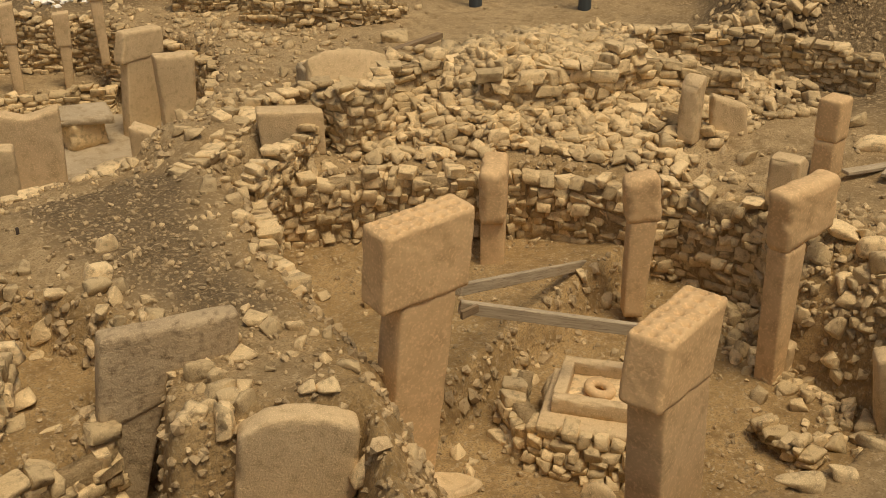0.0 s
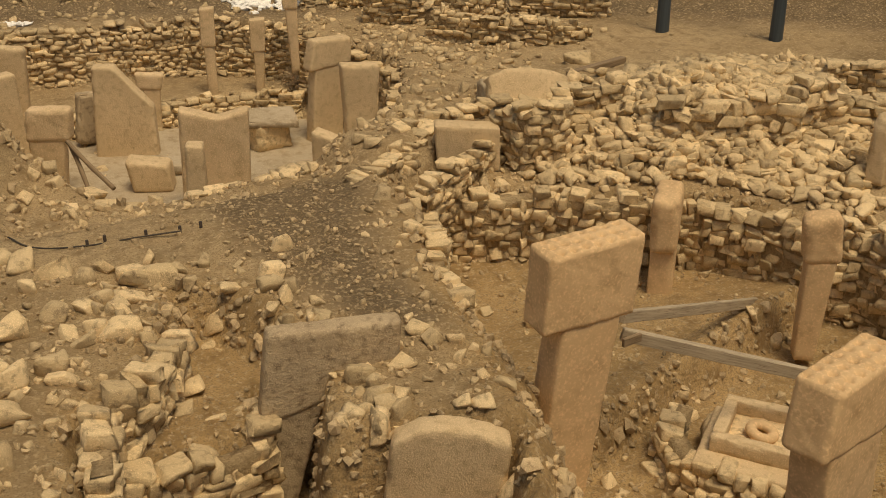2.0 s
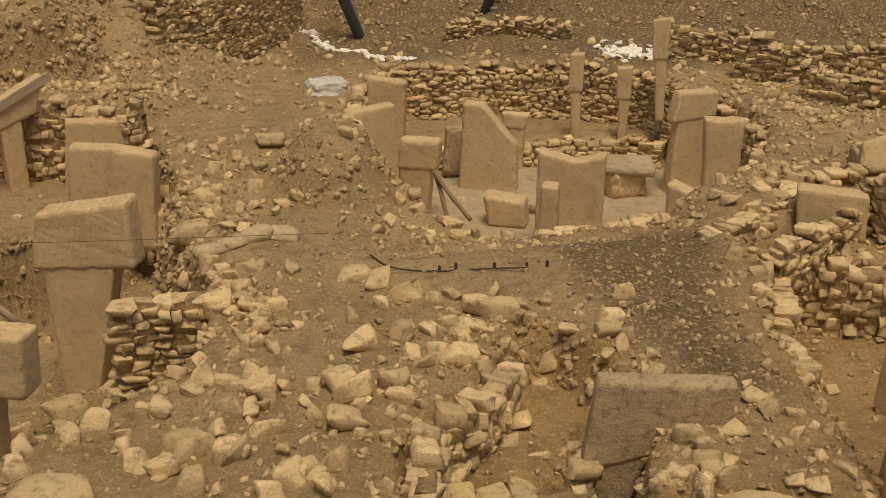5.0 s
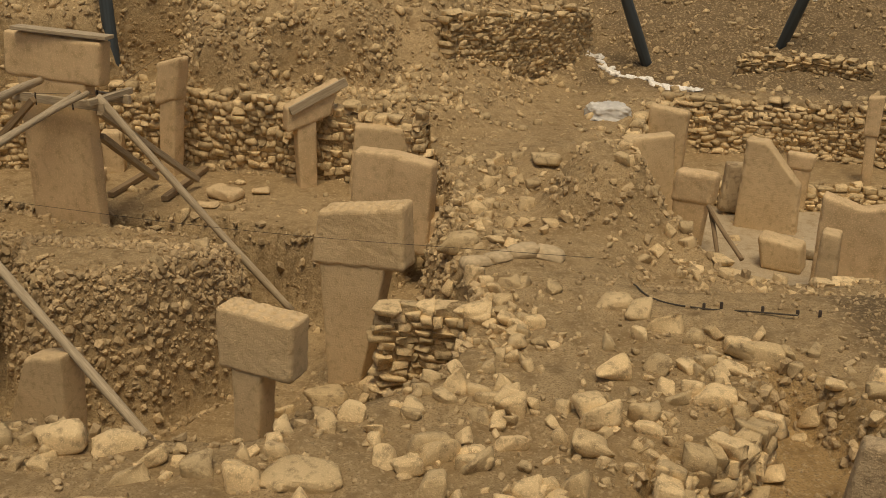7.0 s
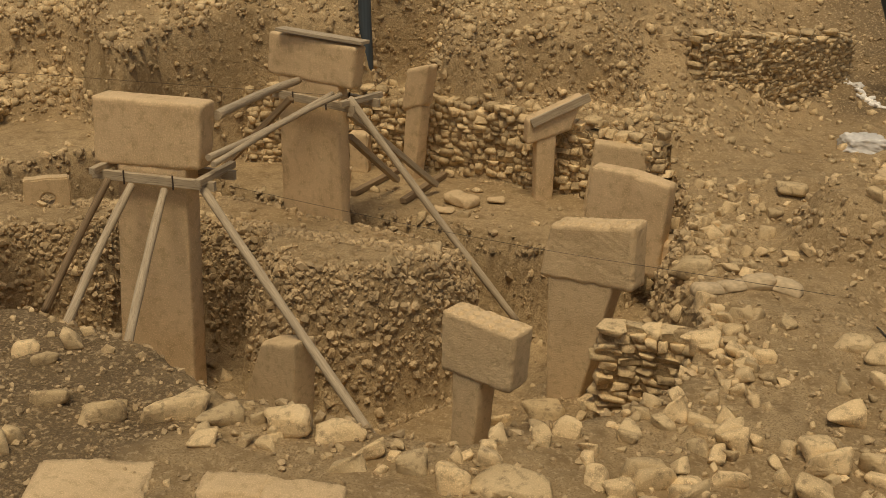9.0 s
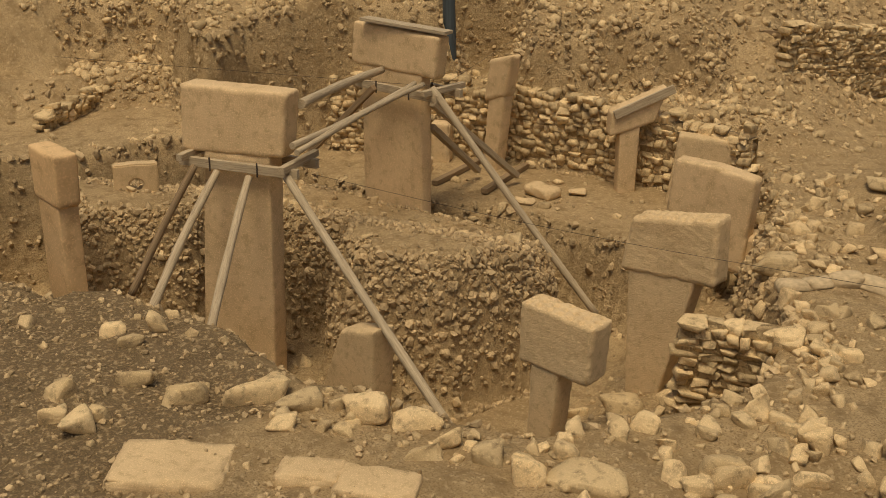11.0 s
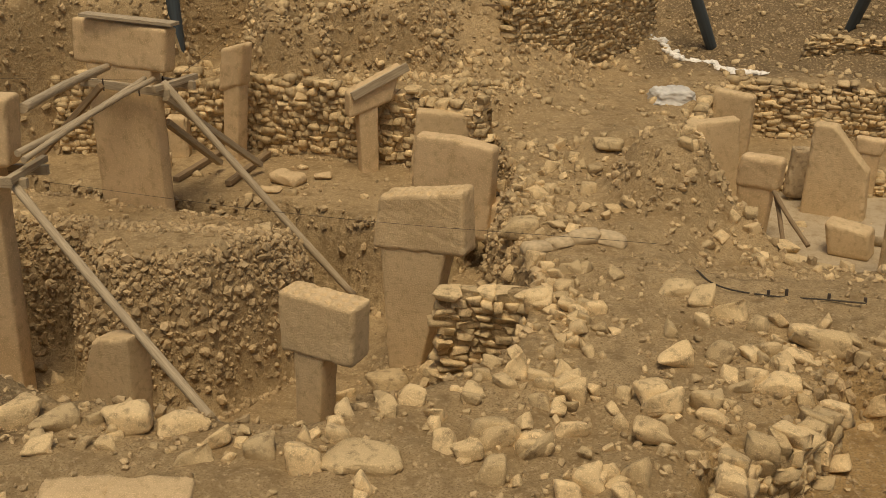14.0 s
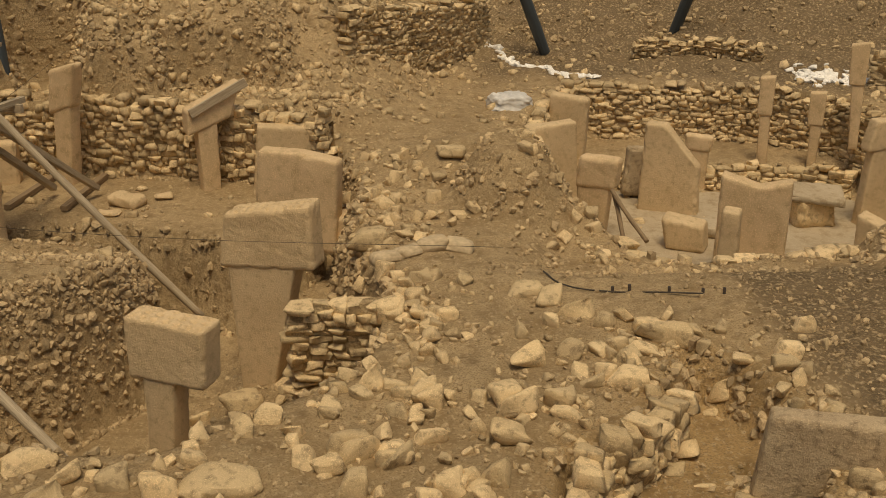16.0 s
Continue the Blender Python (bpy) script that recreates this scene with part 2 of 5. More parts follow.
def height(x, y):
    x, y = np.asarray(x, float), np.asarray(y, float)
    r, a = np.hypot(x, y), np.degrees(np.arctan2(x, y))
    z = 3.0 + 0.35 * fbm(x, y, 4.0, 3) + 0.16 * fbm(x, y, 0.8, 3, 5) + 0.09 * fbm(x, y, 0.3, 2, 15)
    # rising banks behind and around
    wob = 1.6 * fbm(x, y, 5.0, 4, 9)
    left = ramp(-2, -9, a)
    recess = 1 - 0.95 * np.exp(-((a + 21.8) / 2.0) ** 4) * ramp(31.0, 30.3, r)
    r_all, r = r, r - 4.3 * ramp(-36.0, -38.5, a)
    z += left * (0.7 * ramp(25.5, 26.3, r) + 2.6 * recess * ramp(27.0 + wob, 31.5 + wob, r))
    z += (1 - left) * 3.0 * ramp(33.5 + wob, 41.0 + wob, r)
    z += 4.0 * ramp(48.5, 55, a) * ramp(24.3 + wob, 28.5 + wob, r)
    z += 5.0 * ramp(42, 75, r)
    notch_ = 2.2 * fbm(x, y, 1.6, 3, 33)
    z += left * ramp(-9, -12, a) * recess * (1.5 * ramp(27.3, 27.8, r + notch_) - 1.2 * ramp(27.5, 32, r))
    r = r_all
    z += 0.5 * (left * ramp(26.5, 28.5, r) * ramp(-38.5, -36.0, a) + ramp(31, 33, r)) * fbm(x, y, 0.9, 4, 44)
    # rubble heap and low rises
    z += 0.8 * np.exp(-((x - 15.3) / 2.8) ** 2 - ((y - 17.0) / 2.6) ** 2)
    z += 0.5 * np.exp(-((x - 8.3) / 1.6) ** 2 - ((y - 18.0) / 1.0) ** 2)
    z += 1.15 * np.exp(-(((x - 0.55) / 0.95) ** 2 + ((y - 20.9) / 1.2) ** 2) ** 2) * (1 + 0.5 * fbm(x, y, 0.7, 3, 71)) + 0.6 * np.exp(-((x + 0.4) / 1.0) ** 2 - ((y - 23.2) / 1.2) ** 2)
    z += 0.7 * np.exp(-((x - 13.4) / 1.5) ** 2 - ((y - 16.2) / 1.5) ** 2)
    z -= 0.55 * ramp(16.6, 18.4, y) * ramp(20.5, 19.0, y) * ramp(0.3, 1.6, x) * ramp(7.6, 6.4, x)
    # pits
    rim_b = inside(x, y, PIT_B)
    z -= 0.5 * ramp(-2.6, -0.1, rim_b) * ramp(9.0, 11.5, y) * ramp(6.8, 8.0, x)
    rough = 0.22 * fbm(x, y, 0.9, 3, 21)
    d = inside(x, y, PIT_B) + rough
    soft = 0.3 + 1.3 * ramp(7.6, 6.2, x) * ramp(14.5, 12.5, y) + 1.5 * ramp(12.4, 13.2, x) * ramp(10.2, 9.2, y)
    step_ = y - 10.4 - 0.35 * (x - 7.8) + 0.8 * rough
    floor = 0.9 + 0.75 * ramp(0.0, 0.3, step_) * (1 - 0.4 * ramp(12, 14, y)) + 0.1 * fbm(x, y, 0.7, 3, 2)
    z = z + (floor - z) * ramp(0.0, 1.0, d / soft)
    d = inside(x, y, PIT_C) + rough
    floor = 0.9 + 0.6 * ramp(27.6, 28.0, y) + 0.03 * fbm(x, y, 0.7, 3, 3)
    z = z + (floor - z) * ramp(0.0, 0.5, d)
    d = inside(x, y, PIT_D) + rough
    floor = 0.0 + 0.9 * ramp(-6.0, -4.8, x) * ramp(16.4, 14.6, y) + 0.7 * ramp(-5.2, -3.6, x) + 0.1 * fbm(x, y, 0.8, 3, 4)
    floor = np.maximum(floor, (2.15 + 0.75 * ramp(20.3, 17.2, y)) * np.sin(1.5708 * np.clip((inside(x, y, MOUND) + 1.0 * rough) / 0.55, 0, 1)) ** 0.7 + 0.1 * fbm(x, y, 1.2, 3, 6))
    floor = np.maximum(floor, 2.0 * ramp(0.0, 0.25, inside(x, y, BACK_FLOOR) + 0.5 * rough) + 0.05 * fbm(x, y, 1.2, 3, 6))
    soft = 0.35 + 0.9 * ramp(-6.5, -9.0, x) * ramp(17, 14, y) + 0.9 * ramp(-3.6, -2.6, x) * ramp(16.4, 17.6, y)
    z = z + (floor - z) * ramp(0.0, 1.0, d / soft)
    z = z + (2.35 - z) * ramp(-0.1, 0.3, inside(x, y, PASSAGE) + 0.5 * rough)
    d = inside(x, y, APRON) + rough
    z = z + (1.2 - z) * ramp(-0.1, 0.4, d)
    d = inside(x, y, TRENCH) + rough
    floor = 0.85 + 1.4 * ramp(11.0, 11.5, y - 1.0 * ramp(3.1, 3.4, x)) + 0.15 * fbm(x, y, 0.6, 3, 8)
    z = z + (floor - z) * ramp(0.0, 0.4, d)
    return z


def spoil_shade(x, y):
    """Soil darkening: gravelly spoil, far banks, and shade painted onto the east bank."""
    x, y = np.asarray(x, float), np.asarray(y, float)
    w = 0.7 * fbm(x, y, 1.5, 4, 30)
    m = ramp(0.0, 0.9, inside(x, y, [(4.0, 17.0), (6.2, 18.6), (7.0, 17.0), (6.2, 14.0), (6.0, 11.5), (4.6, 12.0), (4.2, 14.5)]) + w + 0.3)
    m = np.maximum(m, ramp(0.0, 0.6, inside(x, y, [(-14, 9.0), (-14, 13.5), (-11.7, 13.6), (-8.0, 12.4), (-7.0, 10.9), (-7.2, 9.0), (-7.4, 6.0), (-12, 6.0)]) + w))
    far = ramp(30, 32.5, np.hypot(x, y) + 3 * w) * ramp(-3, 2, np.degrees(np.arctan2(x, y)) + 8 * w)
    # shade lying on the east bank, put into the soil colour
    east_shade = ramp(45.5, 50, np.degrees(np.arctan2(x, y)) + 5 * w) * ramp(21, 24, np.hypot(x, y) + 2 * w)
    return np.maximum(0.9 * m, np.maximum(0.92 * far, 0.95 * east_shade))


def inset(pts, first, last, d=0.24):
    """Part of a pit's rim, moved d inwards."""
    out = []
    for i in range(first, last):
        (ax, ay), (bx, by), (cx, cy) = pts[(i - 1) % len(pts)], pts[i % len(pts)], pts[(i + 1) % len(pts)]
        nx, ny = -(cy - ay), cx - ax
        k = math.hypot(nx, ny)
        nx, ny = nx / k, ny / k
        if inside(bx + nx * 0.1, by + ny * 0.1, pts) < inside(bx - nx * 0.1, by - ny * 0.1, pts):
            nx, ny = -nx, -ny
        out.append((bx + nx * d, by + ny * d))
    return out


def axis(lo, hi, stepsize):
    fine = np.arange(lo, hi + 1e-6, stepsize)
    out = stepsize * np.cumsum(1.35 ** np.arange(1, 34))
    return np.concatenate([lo - out[::-1], fine, hi + out])


def mesh_of(name, verts, faces, material, smooth=True):
    """One mesh from arrays of corners and of equal-sided faces."""
    verts, faces = np.asarray(verts, np.float32), np.asarray(faces, np.int32)
    me = bpy.data.meshes.new(name)
    n = faces.shape[1]
    me.vertices.add(len(verts))
    me.vertices.foreach_set("co", verts.ravel())
    me.loops.add(faces.size)
    me.loops.foreach_set("vertex_index", faces.ravel())
    me.polygons.add(len(faces))
    me.polygons.foreach_set("loop_start", np.arange(0, faces.size, n, dtype=np.int32))
    me.polygons.foreach_set("use_smooth", np.full(len(faces), smooth))
    me.update(calc_edges=True)
    me.materials.append(material)
    return me


gx, gy = axis(-20, 24, 0.115), axis(5, 40, 0.115)
X, Y = np.meshgrid(gx, gy)
Z = height(X, Y)
ix = np.arange(len(gx) * len(gy)).reshape(len(gy), len(gx))
quads = np.stack([ix[:-1, :-1], ix[:-1, 1:], ix[1:, 1:], ix[1:, :-1]], -1).reshape(-1, 4)
me = mesh_of("ground", np.stack([X, Y, Z], -1).reshape(-1, 3), quads, M_SOIL)
att = me.attributes.new("spoil_shade", "FLOAT", "POINT")
att.data.foreach_set("value", spoil_shade(X, Y).ravel().astype(np.float32))
# mask rises to 1 inside the pillar pit, trench and apron
att = me.attributes.new("pit_tint", "FLOAT", "POINT")
att.data.foreach_set("value", np.maximum.reduce([ramp(-0.6, 0.3, inside(X, Y, p)) for p in (PIT_B, TRENCH, APRON)]).ravel().astype(np.float32))
tagged(new("ground", me), "dusty tan excavated soil with pits and gravel", "ground", kind="structure")
zat = lambda x, y: float(height(x, y))

# ---- shaping helpers ----


def thing(name, x, y, z, label, category, group=""):
    ob = new(name)
    ob.location = (x, y, z)
    return tagged(ob, label, category, group)


def under(name, me, parent, m=None, label=""):
    """A mesh as a part of a thing, at the pose m in the thing's own space."""
    ob = new(name, me)
    ob.parent = parent
    ob.matrix_basis = m or Matrix()
    return tagged(ob, label) if label else ob


def slab_mesh(name, lx, ly, lz, material, r=0.05, wear=0.02, seed=0, shape=None, cell=0.07, smooth=True, chips=3.5):
    """A worn block: a rounded box with its base at z = 0, roughened, then shaped."""
    seg = [max(4, min(48, int(v / cell))) for v in (lx, ly, lz)]
    half = np.array([lx, ly, lz]) / 2
    r = min(r, 0.45 * min(lx, ly, lz))

    def marks(k):
        h, n = half[k], seg[k]
        return np.concatenate([[-h, -h + 0.35 * r], np.linspace(-h + r, h - r, n - 1), [h - 0.35 * r, h]]) / h

    vs, fs, n0 = [], [], 0
    for ax in range(3):
        u, v = (ax + 1) % 3, (ax + 2) % 3
        for side in (-1, 1):
            a, b = np.meshgrid(marks(u), marks(v), indexing="ij")
            p = np.zeros(a.shape + (3,))
            p[..., u], p[..., v], p[..., ax] = a * half[u], b * half[v], side * half[ax]
            k = np.arange(a.size).reshape(a.shape) + n0
            f = np.stack([k[:-1, :-1], k[1:, :-1], k[1:, 1:], k[:-1, 1:]], -1).reshape(-1, 4)
            fs.append(f if side > 0 else f[:, ::-1])
            vs.append(p.reshape(-1, 3))
            n0 += a.size
    p, f = np.concatenate(vs), np.concatenate(fs)
    core = np.clip(p, -half + r, half - r)
    d = p - core
    p = core + d / np.maximum(np.linalg.norm(d, axis=1, keepdims=True), 1e-9) * r
    nrm = d / np.maximum(np.linalg.norm(d, axis=1, keepdims=True), 1e-9)
    key = np.round(p, 4)
    _, first, inv = np.unique(key, axis=0, return_index=True, return_inverse=True)
    p, nrm, f = p[first], nrm[first], inv.reshape(-1)[f]
    s = seed * 7.3
    w = fbm(p[:, 0] * 1.0 + p[:, 2] * 0.6 + s, p[:, 1] + p[:, 2] * 0.8 - s, 0.5, 4, seed) + 0.5 * fbm(p[:, 0] + p[:, 2] + s, p[:, 1] - p[:, 2], 0.12, 2, seed + 3)
    edge = (np.abs(nrm) > 0.25).sum(1) >= 2
    chip = np.clip(fbm(p[:, 0] * 1.3 + p[:, 2] + s, p[:, 1] * 1.3 - p[:, 2] + s, 0.22, 3, seed + 8) + 0.06, 0, 1)
    p = p + nrm * (wear * 2 * w - edge * chip * min(0.16, chips * r))[:, None]
    p[:, 2] += lz / 2
    if shape:
        p = shape(p)
    good = np.array([len(set(q)) == 4 for q in f.tolist()])
    return mesh_of(name, p, f[good], material, smooth)


ICO = {}
for level in (0,):
    bm = bmesh.new()
    bmesh.ops.create_icosphere(bm, subdivisions=level + 1, radius=1.0)
    bm.verts.ensure_lookup_table()
    ICO[level] = (np.array([v.co[:] for v in bm.verts]), np.array([[v.index for v in q.verts] for q in bm.faces]))
    bm.free()


def rock_shape(seed, level=0):
    """An angular pebble about 1 across: a ball cut by random planes."""
    g = np.random.default_rng(seed)
    d, f = ICO[level]
    n = g.normal(size=(11, 3)) * np.array([1, 1, 1.5])
    n /= np.linalg.norm(n, axis=1, keepdims=True)
    q = np.maximum(d @ n.T, 0.02) / g.uniform(0.5, 0.95, 11)
    p = d * ((q ** 14).sum(1) ** (-1 / 14))[:, None]
    p -= (p.max(0) + p.min(0)) / 2
    return p / np.ptp(p, axis=0), f


def block_shape(seed, marks=(-1, -0.7, 0.7, 1), r=0.3, jitter=0.11, lumps=0.09):
    """An irregular six-sided field stone about 1 across, with rounded edges and skewed corners."""
    g = np.random.default_rng(seed)
    mk, vs, fs, n0 = np.array(marks), [], [], 0
    for ax in range(3):
        u, v = (ax + 1) % 3, (ax + 2) % 3
        for side in (-1, 1):
            a, b = np.meshgrid(mk, mk, indexing="ij")
            p = np.zeros(a.shape + (3,))
            p[..., u], p[..., v], p[..., ax] = a, b, side
            k = np.arange(a.size).reshape(a.shape) + n0
            f = np.stack([k[:-1, :-1], k[1:, :-1], k[1:, 1:], k[:-1, 1:]], -1).reshape(-1, 4)
            fs.append(f if side > 0 else f[:, ::-1])
            vs.append(p.reshape(-1, 3))
            n0 += a.size
    p, f = np.concatenate(vs), np.concatenate(fs)
    _, first, inv = np.unique(np.round(p, 4), axis=0, return_index=True, return_inverse=True)
    p, f = p[first], inv.reshape(-1)[f]
    core = np.clip(p, -1 + r, 1 - r)
    d = p - core
    p = core + d / np.maximum(np.linalg.norm(d, axis=1, keepdims=True), 1e-9) * r
    p += lumps * g.normal(size=p.shape) * (1 - r)
    move = g.normal(0, 2.4 * jitter, (2, 2, 2, 3))
    w = (p + 1) / 2
    for i, j, k in itertools.product((0, 1), repeat=3):
        wt = (w[:, 0] if i else 1 - w[:, 0]) * (w[:, 1] if j else 1 - w[:, 1]) * (w[:, 2] if k else 1 - w[:, 2])
        p = p + np.clip(wt, 0, 1)[:, None] * move[i, j, k]
    p -= (p.max(0) + p.min(0)) / 2
    return p / np.ptp(p, axis=0), f


ROCKS = [mesh_of("stone", *block_shape(100 + k, (-1, -0.86, -0.6, -0.2, 0.2, 0.6, 0.86, 1), 0.56, 0.21, 0.05), M_STONE) for k in range(14)]
BLOCKS = [mesh_of("stone", *block_shape(200 + k, (-1, -0.75, 0.75, 1), 0.28, 0.1), M_STONE) for k in range(20)]
SMALL = [block_shape(300 + k, r=0.5, jitter=0.2) for k in range(20)]
PLAIN = [block_shape(700 + k, (-1, 0, 1), 0.38, 0.16) for k in range(16)]
TINY = [rock_shape(500 + k, 0) for k in range(16)]
SMALL_BLOCK = [block_shape(400 + k, (-1, 0, 1), 0.4, 0.1) for k in range(12)]


def joined_rocks(name, xyz, size, tilt, seed, material, shapes=SMALL, turn=None):
    """Many stones as one mesh. size: n x 3."""
    g = np.random.default_rng(seed)
    vs, fs, n0 = [], [], 0
    for i in range(len(xyz)):
        p, f = shapes[g.integers(len(shapes))]
        e = Euler((g.normal(0, tilt), g.normal(0, tilt), g.uniform(0, 6.28) if turn is None else turn[i] + g.normal(0, 0.1))).to_matrix()
        vs.append((p * size[i]) @ np.array(e).T + xyz[i])
        fs.append(f + n0)
        n0 += len(p)
    return mesh_of(name, np.concatenate(vs), np.concatenate(fs), material, len(shapes[0][0]) > 14)


def drystone(name, label, pts, base, top, length=0.34, course=0.14, back=0.06, seed=0, limit=300, core=0.112):
    """A dry-stone wall face along pts (x, y); base and top heights at its two ends. The stones' outer side faces the walk's left."""
    g = np.random.default_rng(seed)
    P = [Vector(p) for p in pts]
    lens = [0.0]
    for a, b in zip(P, P[1:]):
        lens.append(lens[-1] + (b - a).length)
    total = lens[-1]
    wall = thing(name, P[0].x, P[0].y, base[0], label, "wall")
    wall["kind"] = "structure"
    samp = np.linspace(0, total, 40)
    sx = np.interp(samp, lens, [p.x for p in P])
    sy = np.interp(samp, lens, [p.y for p in P])
    low = height(sx, sy) - 0.06
    todo = []
    zrow = 0.0
    zmin = min(min(base), float(low.min()))
    hmax = max(top) - zmin
    while zrow < hmax:
        ch = course * g.uniform(0.75, 1.3)
        s = -g.uniform(0, length * 0.5)
        while s < total:
            L = length * g.uniform(0.4, 1.4)
            m = s + L / 2
            k = m / total
            b, t = base[0] + (base[1] - base[0]) * k, top[0] + (top[1] - top[0]) * k
            b = min(b, float(np.interp(m, samp, low)))
            t += 0.35 * (g.random() - 0.5) * min(1.0, (t - b))
            if 0 <= m <= total and b - 0.08 <= zmin + zrow + ch and zmin + zrow + ch * 0.5 < t:
                i = max(j for j in range(len(P) - 1) if lens[j] <= m)
                w = (m - lens[i]) / (lens[i + 1] - lens[i])
                q = P[i].lerp(P[i + 1], w)
                d = (P[i + 1] - P[i]).normalized()
                off = back * (zrow / hmax - 0.5) * 2 + g.normal(0, 0.03)
                c = (q.x + d.y * off, q.y - d.x * off, zmin + zrow + ch / 2 + 0.03 * math.sin(3 * m) + g.normal(0, 0.11) * course)
                todo.append((c, (L * g.uniform(1.08, 1.24), g.uniform(0.37, 0.45), ch * g.uniform(1.14, 1.44)), math.atan2(d.y, d.x)))
            s += L
        zrow += ch * 0.93
    # earth packed between the stones
    n, rows = max(8, int(total / 0.12)), 8
    run = np.linspace(0, total, n)
    lo = np.minimum(base[0] + (base[1] - base[0]) * run / total, np.interp(run, samp, low)) - 0.1
    hi = top[0] + (top[1] - top[0]) * run / total - 0.1 + 0.12 * fbm(run + seed, run * 0, 0.5, 3, seed)
    cx, cy = np.interp(run, lens, [p.x for p in P]), np.interp(run, lens, [p.y for p in P])
    tx, ty = np.gradient(cx), np.gradient(cy)
    tl = np.hypot(tx, ty)
    nx, ny = ty / tl, -tx / tl
    ring = [(-1, k / rows) for k in range(rows + 1)] + [(1, 1 - k / rows) for k in range(rows + 1)]
    vs = []
    for side, k in ring:
        z = lo + (hi - lo) * k
        o = side * (core + 0.04 * fbm(run * 2 + 9 * side, z * 2, 0.5, 3, seed + 2)) + back * (2 * (z - zmin) / hmax - 1)
        vs.append(np.stack([cx + nx * o, cy + ny * o, z], 1))
    ids = np.arange(len(ring) * n).reshape(len(ring), n)
    quads_ = np.stack([ids[:-1, :-1], ids[:-1, 1:], ids[1:, 1:], ids[1:, :-1]], -1).reshape(-1, 4)
    under("mud_core", mesh_of("mud_core", np.concatenate(vs) - np.array(wall.location), quads_, M_SOIL), wall, None, "dry tan mud packed between stones")
    g.shuffle(todo)
    todo.sort(key=lambda o: math.hypot(o[0][0], o[0][1]) // 2.0)
    for c, sz, an in todo[:limit]:
        ob = new("stone", BLOCKS[g.integers(len(BLOCKS))])
        ob.parent = wall
        ob.matrix_basis = Matrix.LocRotScale(Vector(c) - wall.location, Euler((g.normal(0, 0.07), g.normal(0, 0.08), an + g.normal(0, 0.12))), sz)
    rest = todo[limit:]
    if rest:
        xyz = np.array([o[0] for o in rest]) - np.array(wall.location)
        me = joined_rocks("stonework", xyz, np.array([o[1] for o in rest]), 0.07, seed, M_RUBBLE, SMALL_BLOCK, [o[2] for o in rest])
        tagged(under("stonework", me, wall), kind="stuff")
    return wall


def t_pillar(x, y, z0, z1, yaw, label, head=(1.4, 0.5), shaft=(0.9, 0.4), head_h=0.95, lean=(0, 0), mat_=None, seed=0, cups=False, slope=0.0, group="T-shaped pillars", flare=0.12, narrow=0.0, shift=0.0, pivot=0.0, worn=0.05):
    """A T-shaped monolith. head and shaft: length and thickness."""
    mat_ = mat_ or M_PILLAR
    p = thing("standing_stone", x, y, z0 - 0.3, label, "megalith", group)
    p.rotation_euler = (radians(lean[0]), radians(lean[1]), radians(yaw))
    H = z1 - z0 + 0.3
    hs = H - head_h
    sm = slab_mesh("shaft", shaft[0], shaft[1], hs + 0.02, mat_, 0.035, 0.007, seed,
                   lambda v: np.stack([(v[:, 0] - pivot * shaft[0] / 2) * (1 + narrow * (1 - v[:, 2] / hs)) + pivot * shaft[0] / 2, v[:, 1], v[:, 2]], 1), chips=1.2)
    under("shaft", sm, p, pose(shift, 0, 0))

    def form(v):
        k = v[:, 2] / head_h
        v = v.copy()
        v[:, 0] *= 1 - flare * (1 - k)
        v[:, 2] += slope * v[:, 0] * k
        if cups:
            topm = np.clip((k - 0.93) / 0.05, 0, 1)
            nx, ny = max(3, round(head[0] / 0.17)), max(2, round(head[1] / 0.16))
            cu = np.cos(v[:, 0] / head[0] * nx * 2 * np.pi) + np.cos(v[:, 1] / head[1] * ny * 2 * np.pi)
            edge = np.clip(0.97 - np.abs(v[:, 0]) / (head[0] / 2), 0, 0.1) * np.clip(0.92 - np.abs(v[:, 1]) / (head[1] / 2), 0, 0.1) * 100
            v[:, 2] -= topm * edge * np.clip(cu - 0.1, 0, 1.9) * 0.026
        return v

    hm = slab_mesh("head", head[0], head[1], head_h, mat_, worn, 0.16 * worn, seed + 5, form, 0.03 if cups else 0.06, chips=1.3)
    under("head", hm, p, pose(0, 0, hs))
    return p


def quad(lx, lz, corners, pre=None):
    """Maps a block lx wide and lz high onto four corners (x, z): top left, top right, bottom right, bottom left."""
    tl, tr, br, bl = corners

    def f(v):
        v = pre(v) if pre else v.copy()
        u, w = (v[:, 0] / lx + 0.5)[:, None], (v[:, 2] / lz)[:, None]
        q = (np.array(bl) * (1 - u) + np.array(br) * u) * (1 - w) + (np.array(tl) * (1 - u) + np.array(tr) * u) * w
        return np.stack([q[:, 0], v[:, 1], q[:, 1]], 1)
    return f


def cupped(length, depth, tall):
    """Rows of shallow cup marks worn into a block's top."""
    def f(v):
        v, k = v.copy(), v[:, 2] / tall
        topm = np.clip((k - 0.93) / 0.05, 0, 1)
        nx, ny = max(3, round(length / 0.17)), max(2, round(depth / 0.16))
        cu = np.cos(v[:, 0] / length * nx * 2 * np.pi + 0.7 * np.sin(5 * v[:, 1])) + np.cos(v[:, 1] / depth * ny * 2 * np.pi + 0.5 * np.sin(4 * v[:, 0]))
        edge = np.clip(0.97 - np.abs(v[:, 0]) / (length / 2), 0, 0.1) * np.clip(0.92 - np.abs(v[:, 1]) / (depth / 2), 0, 0.1) * 100
        v[:, 2] -= topm * edge * np.clip(cu - 0.1, 0, 1.9) * 0.038
        return v
    return f


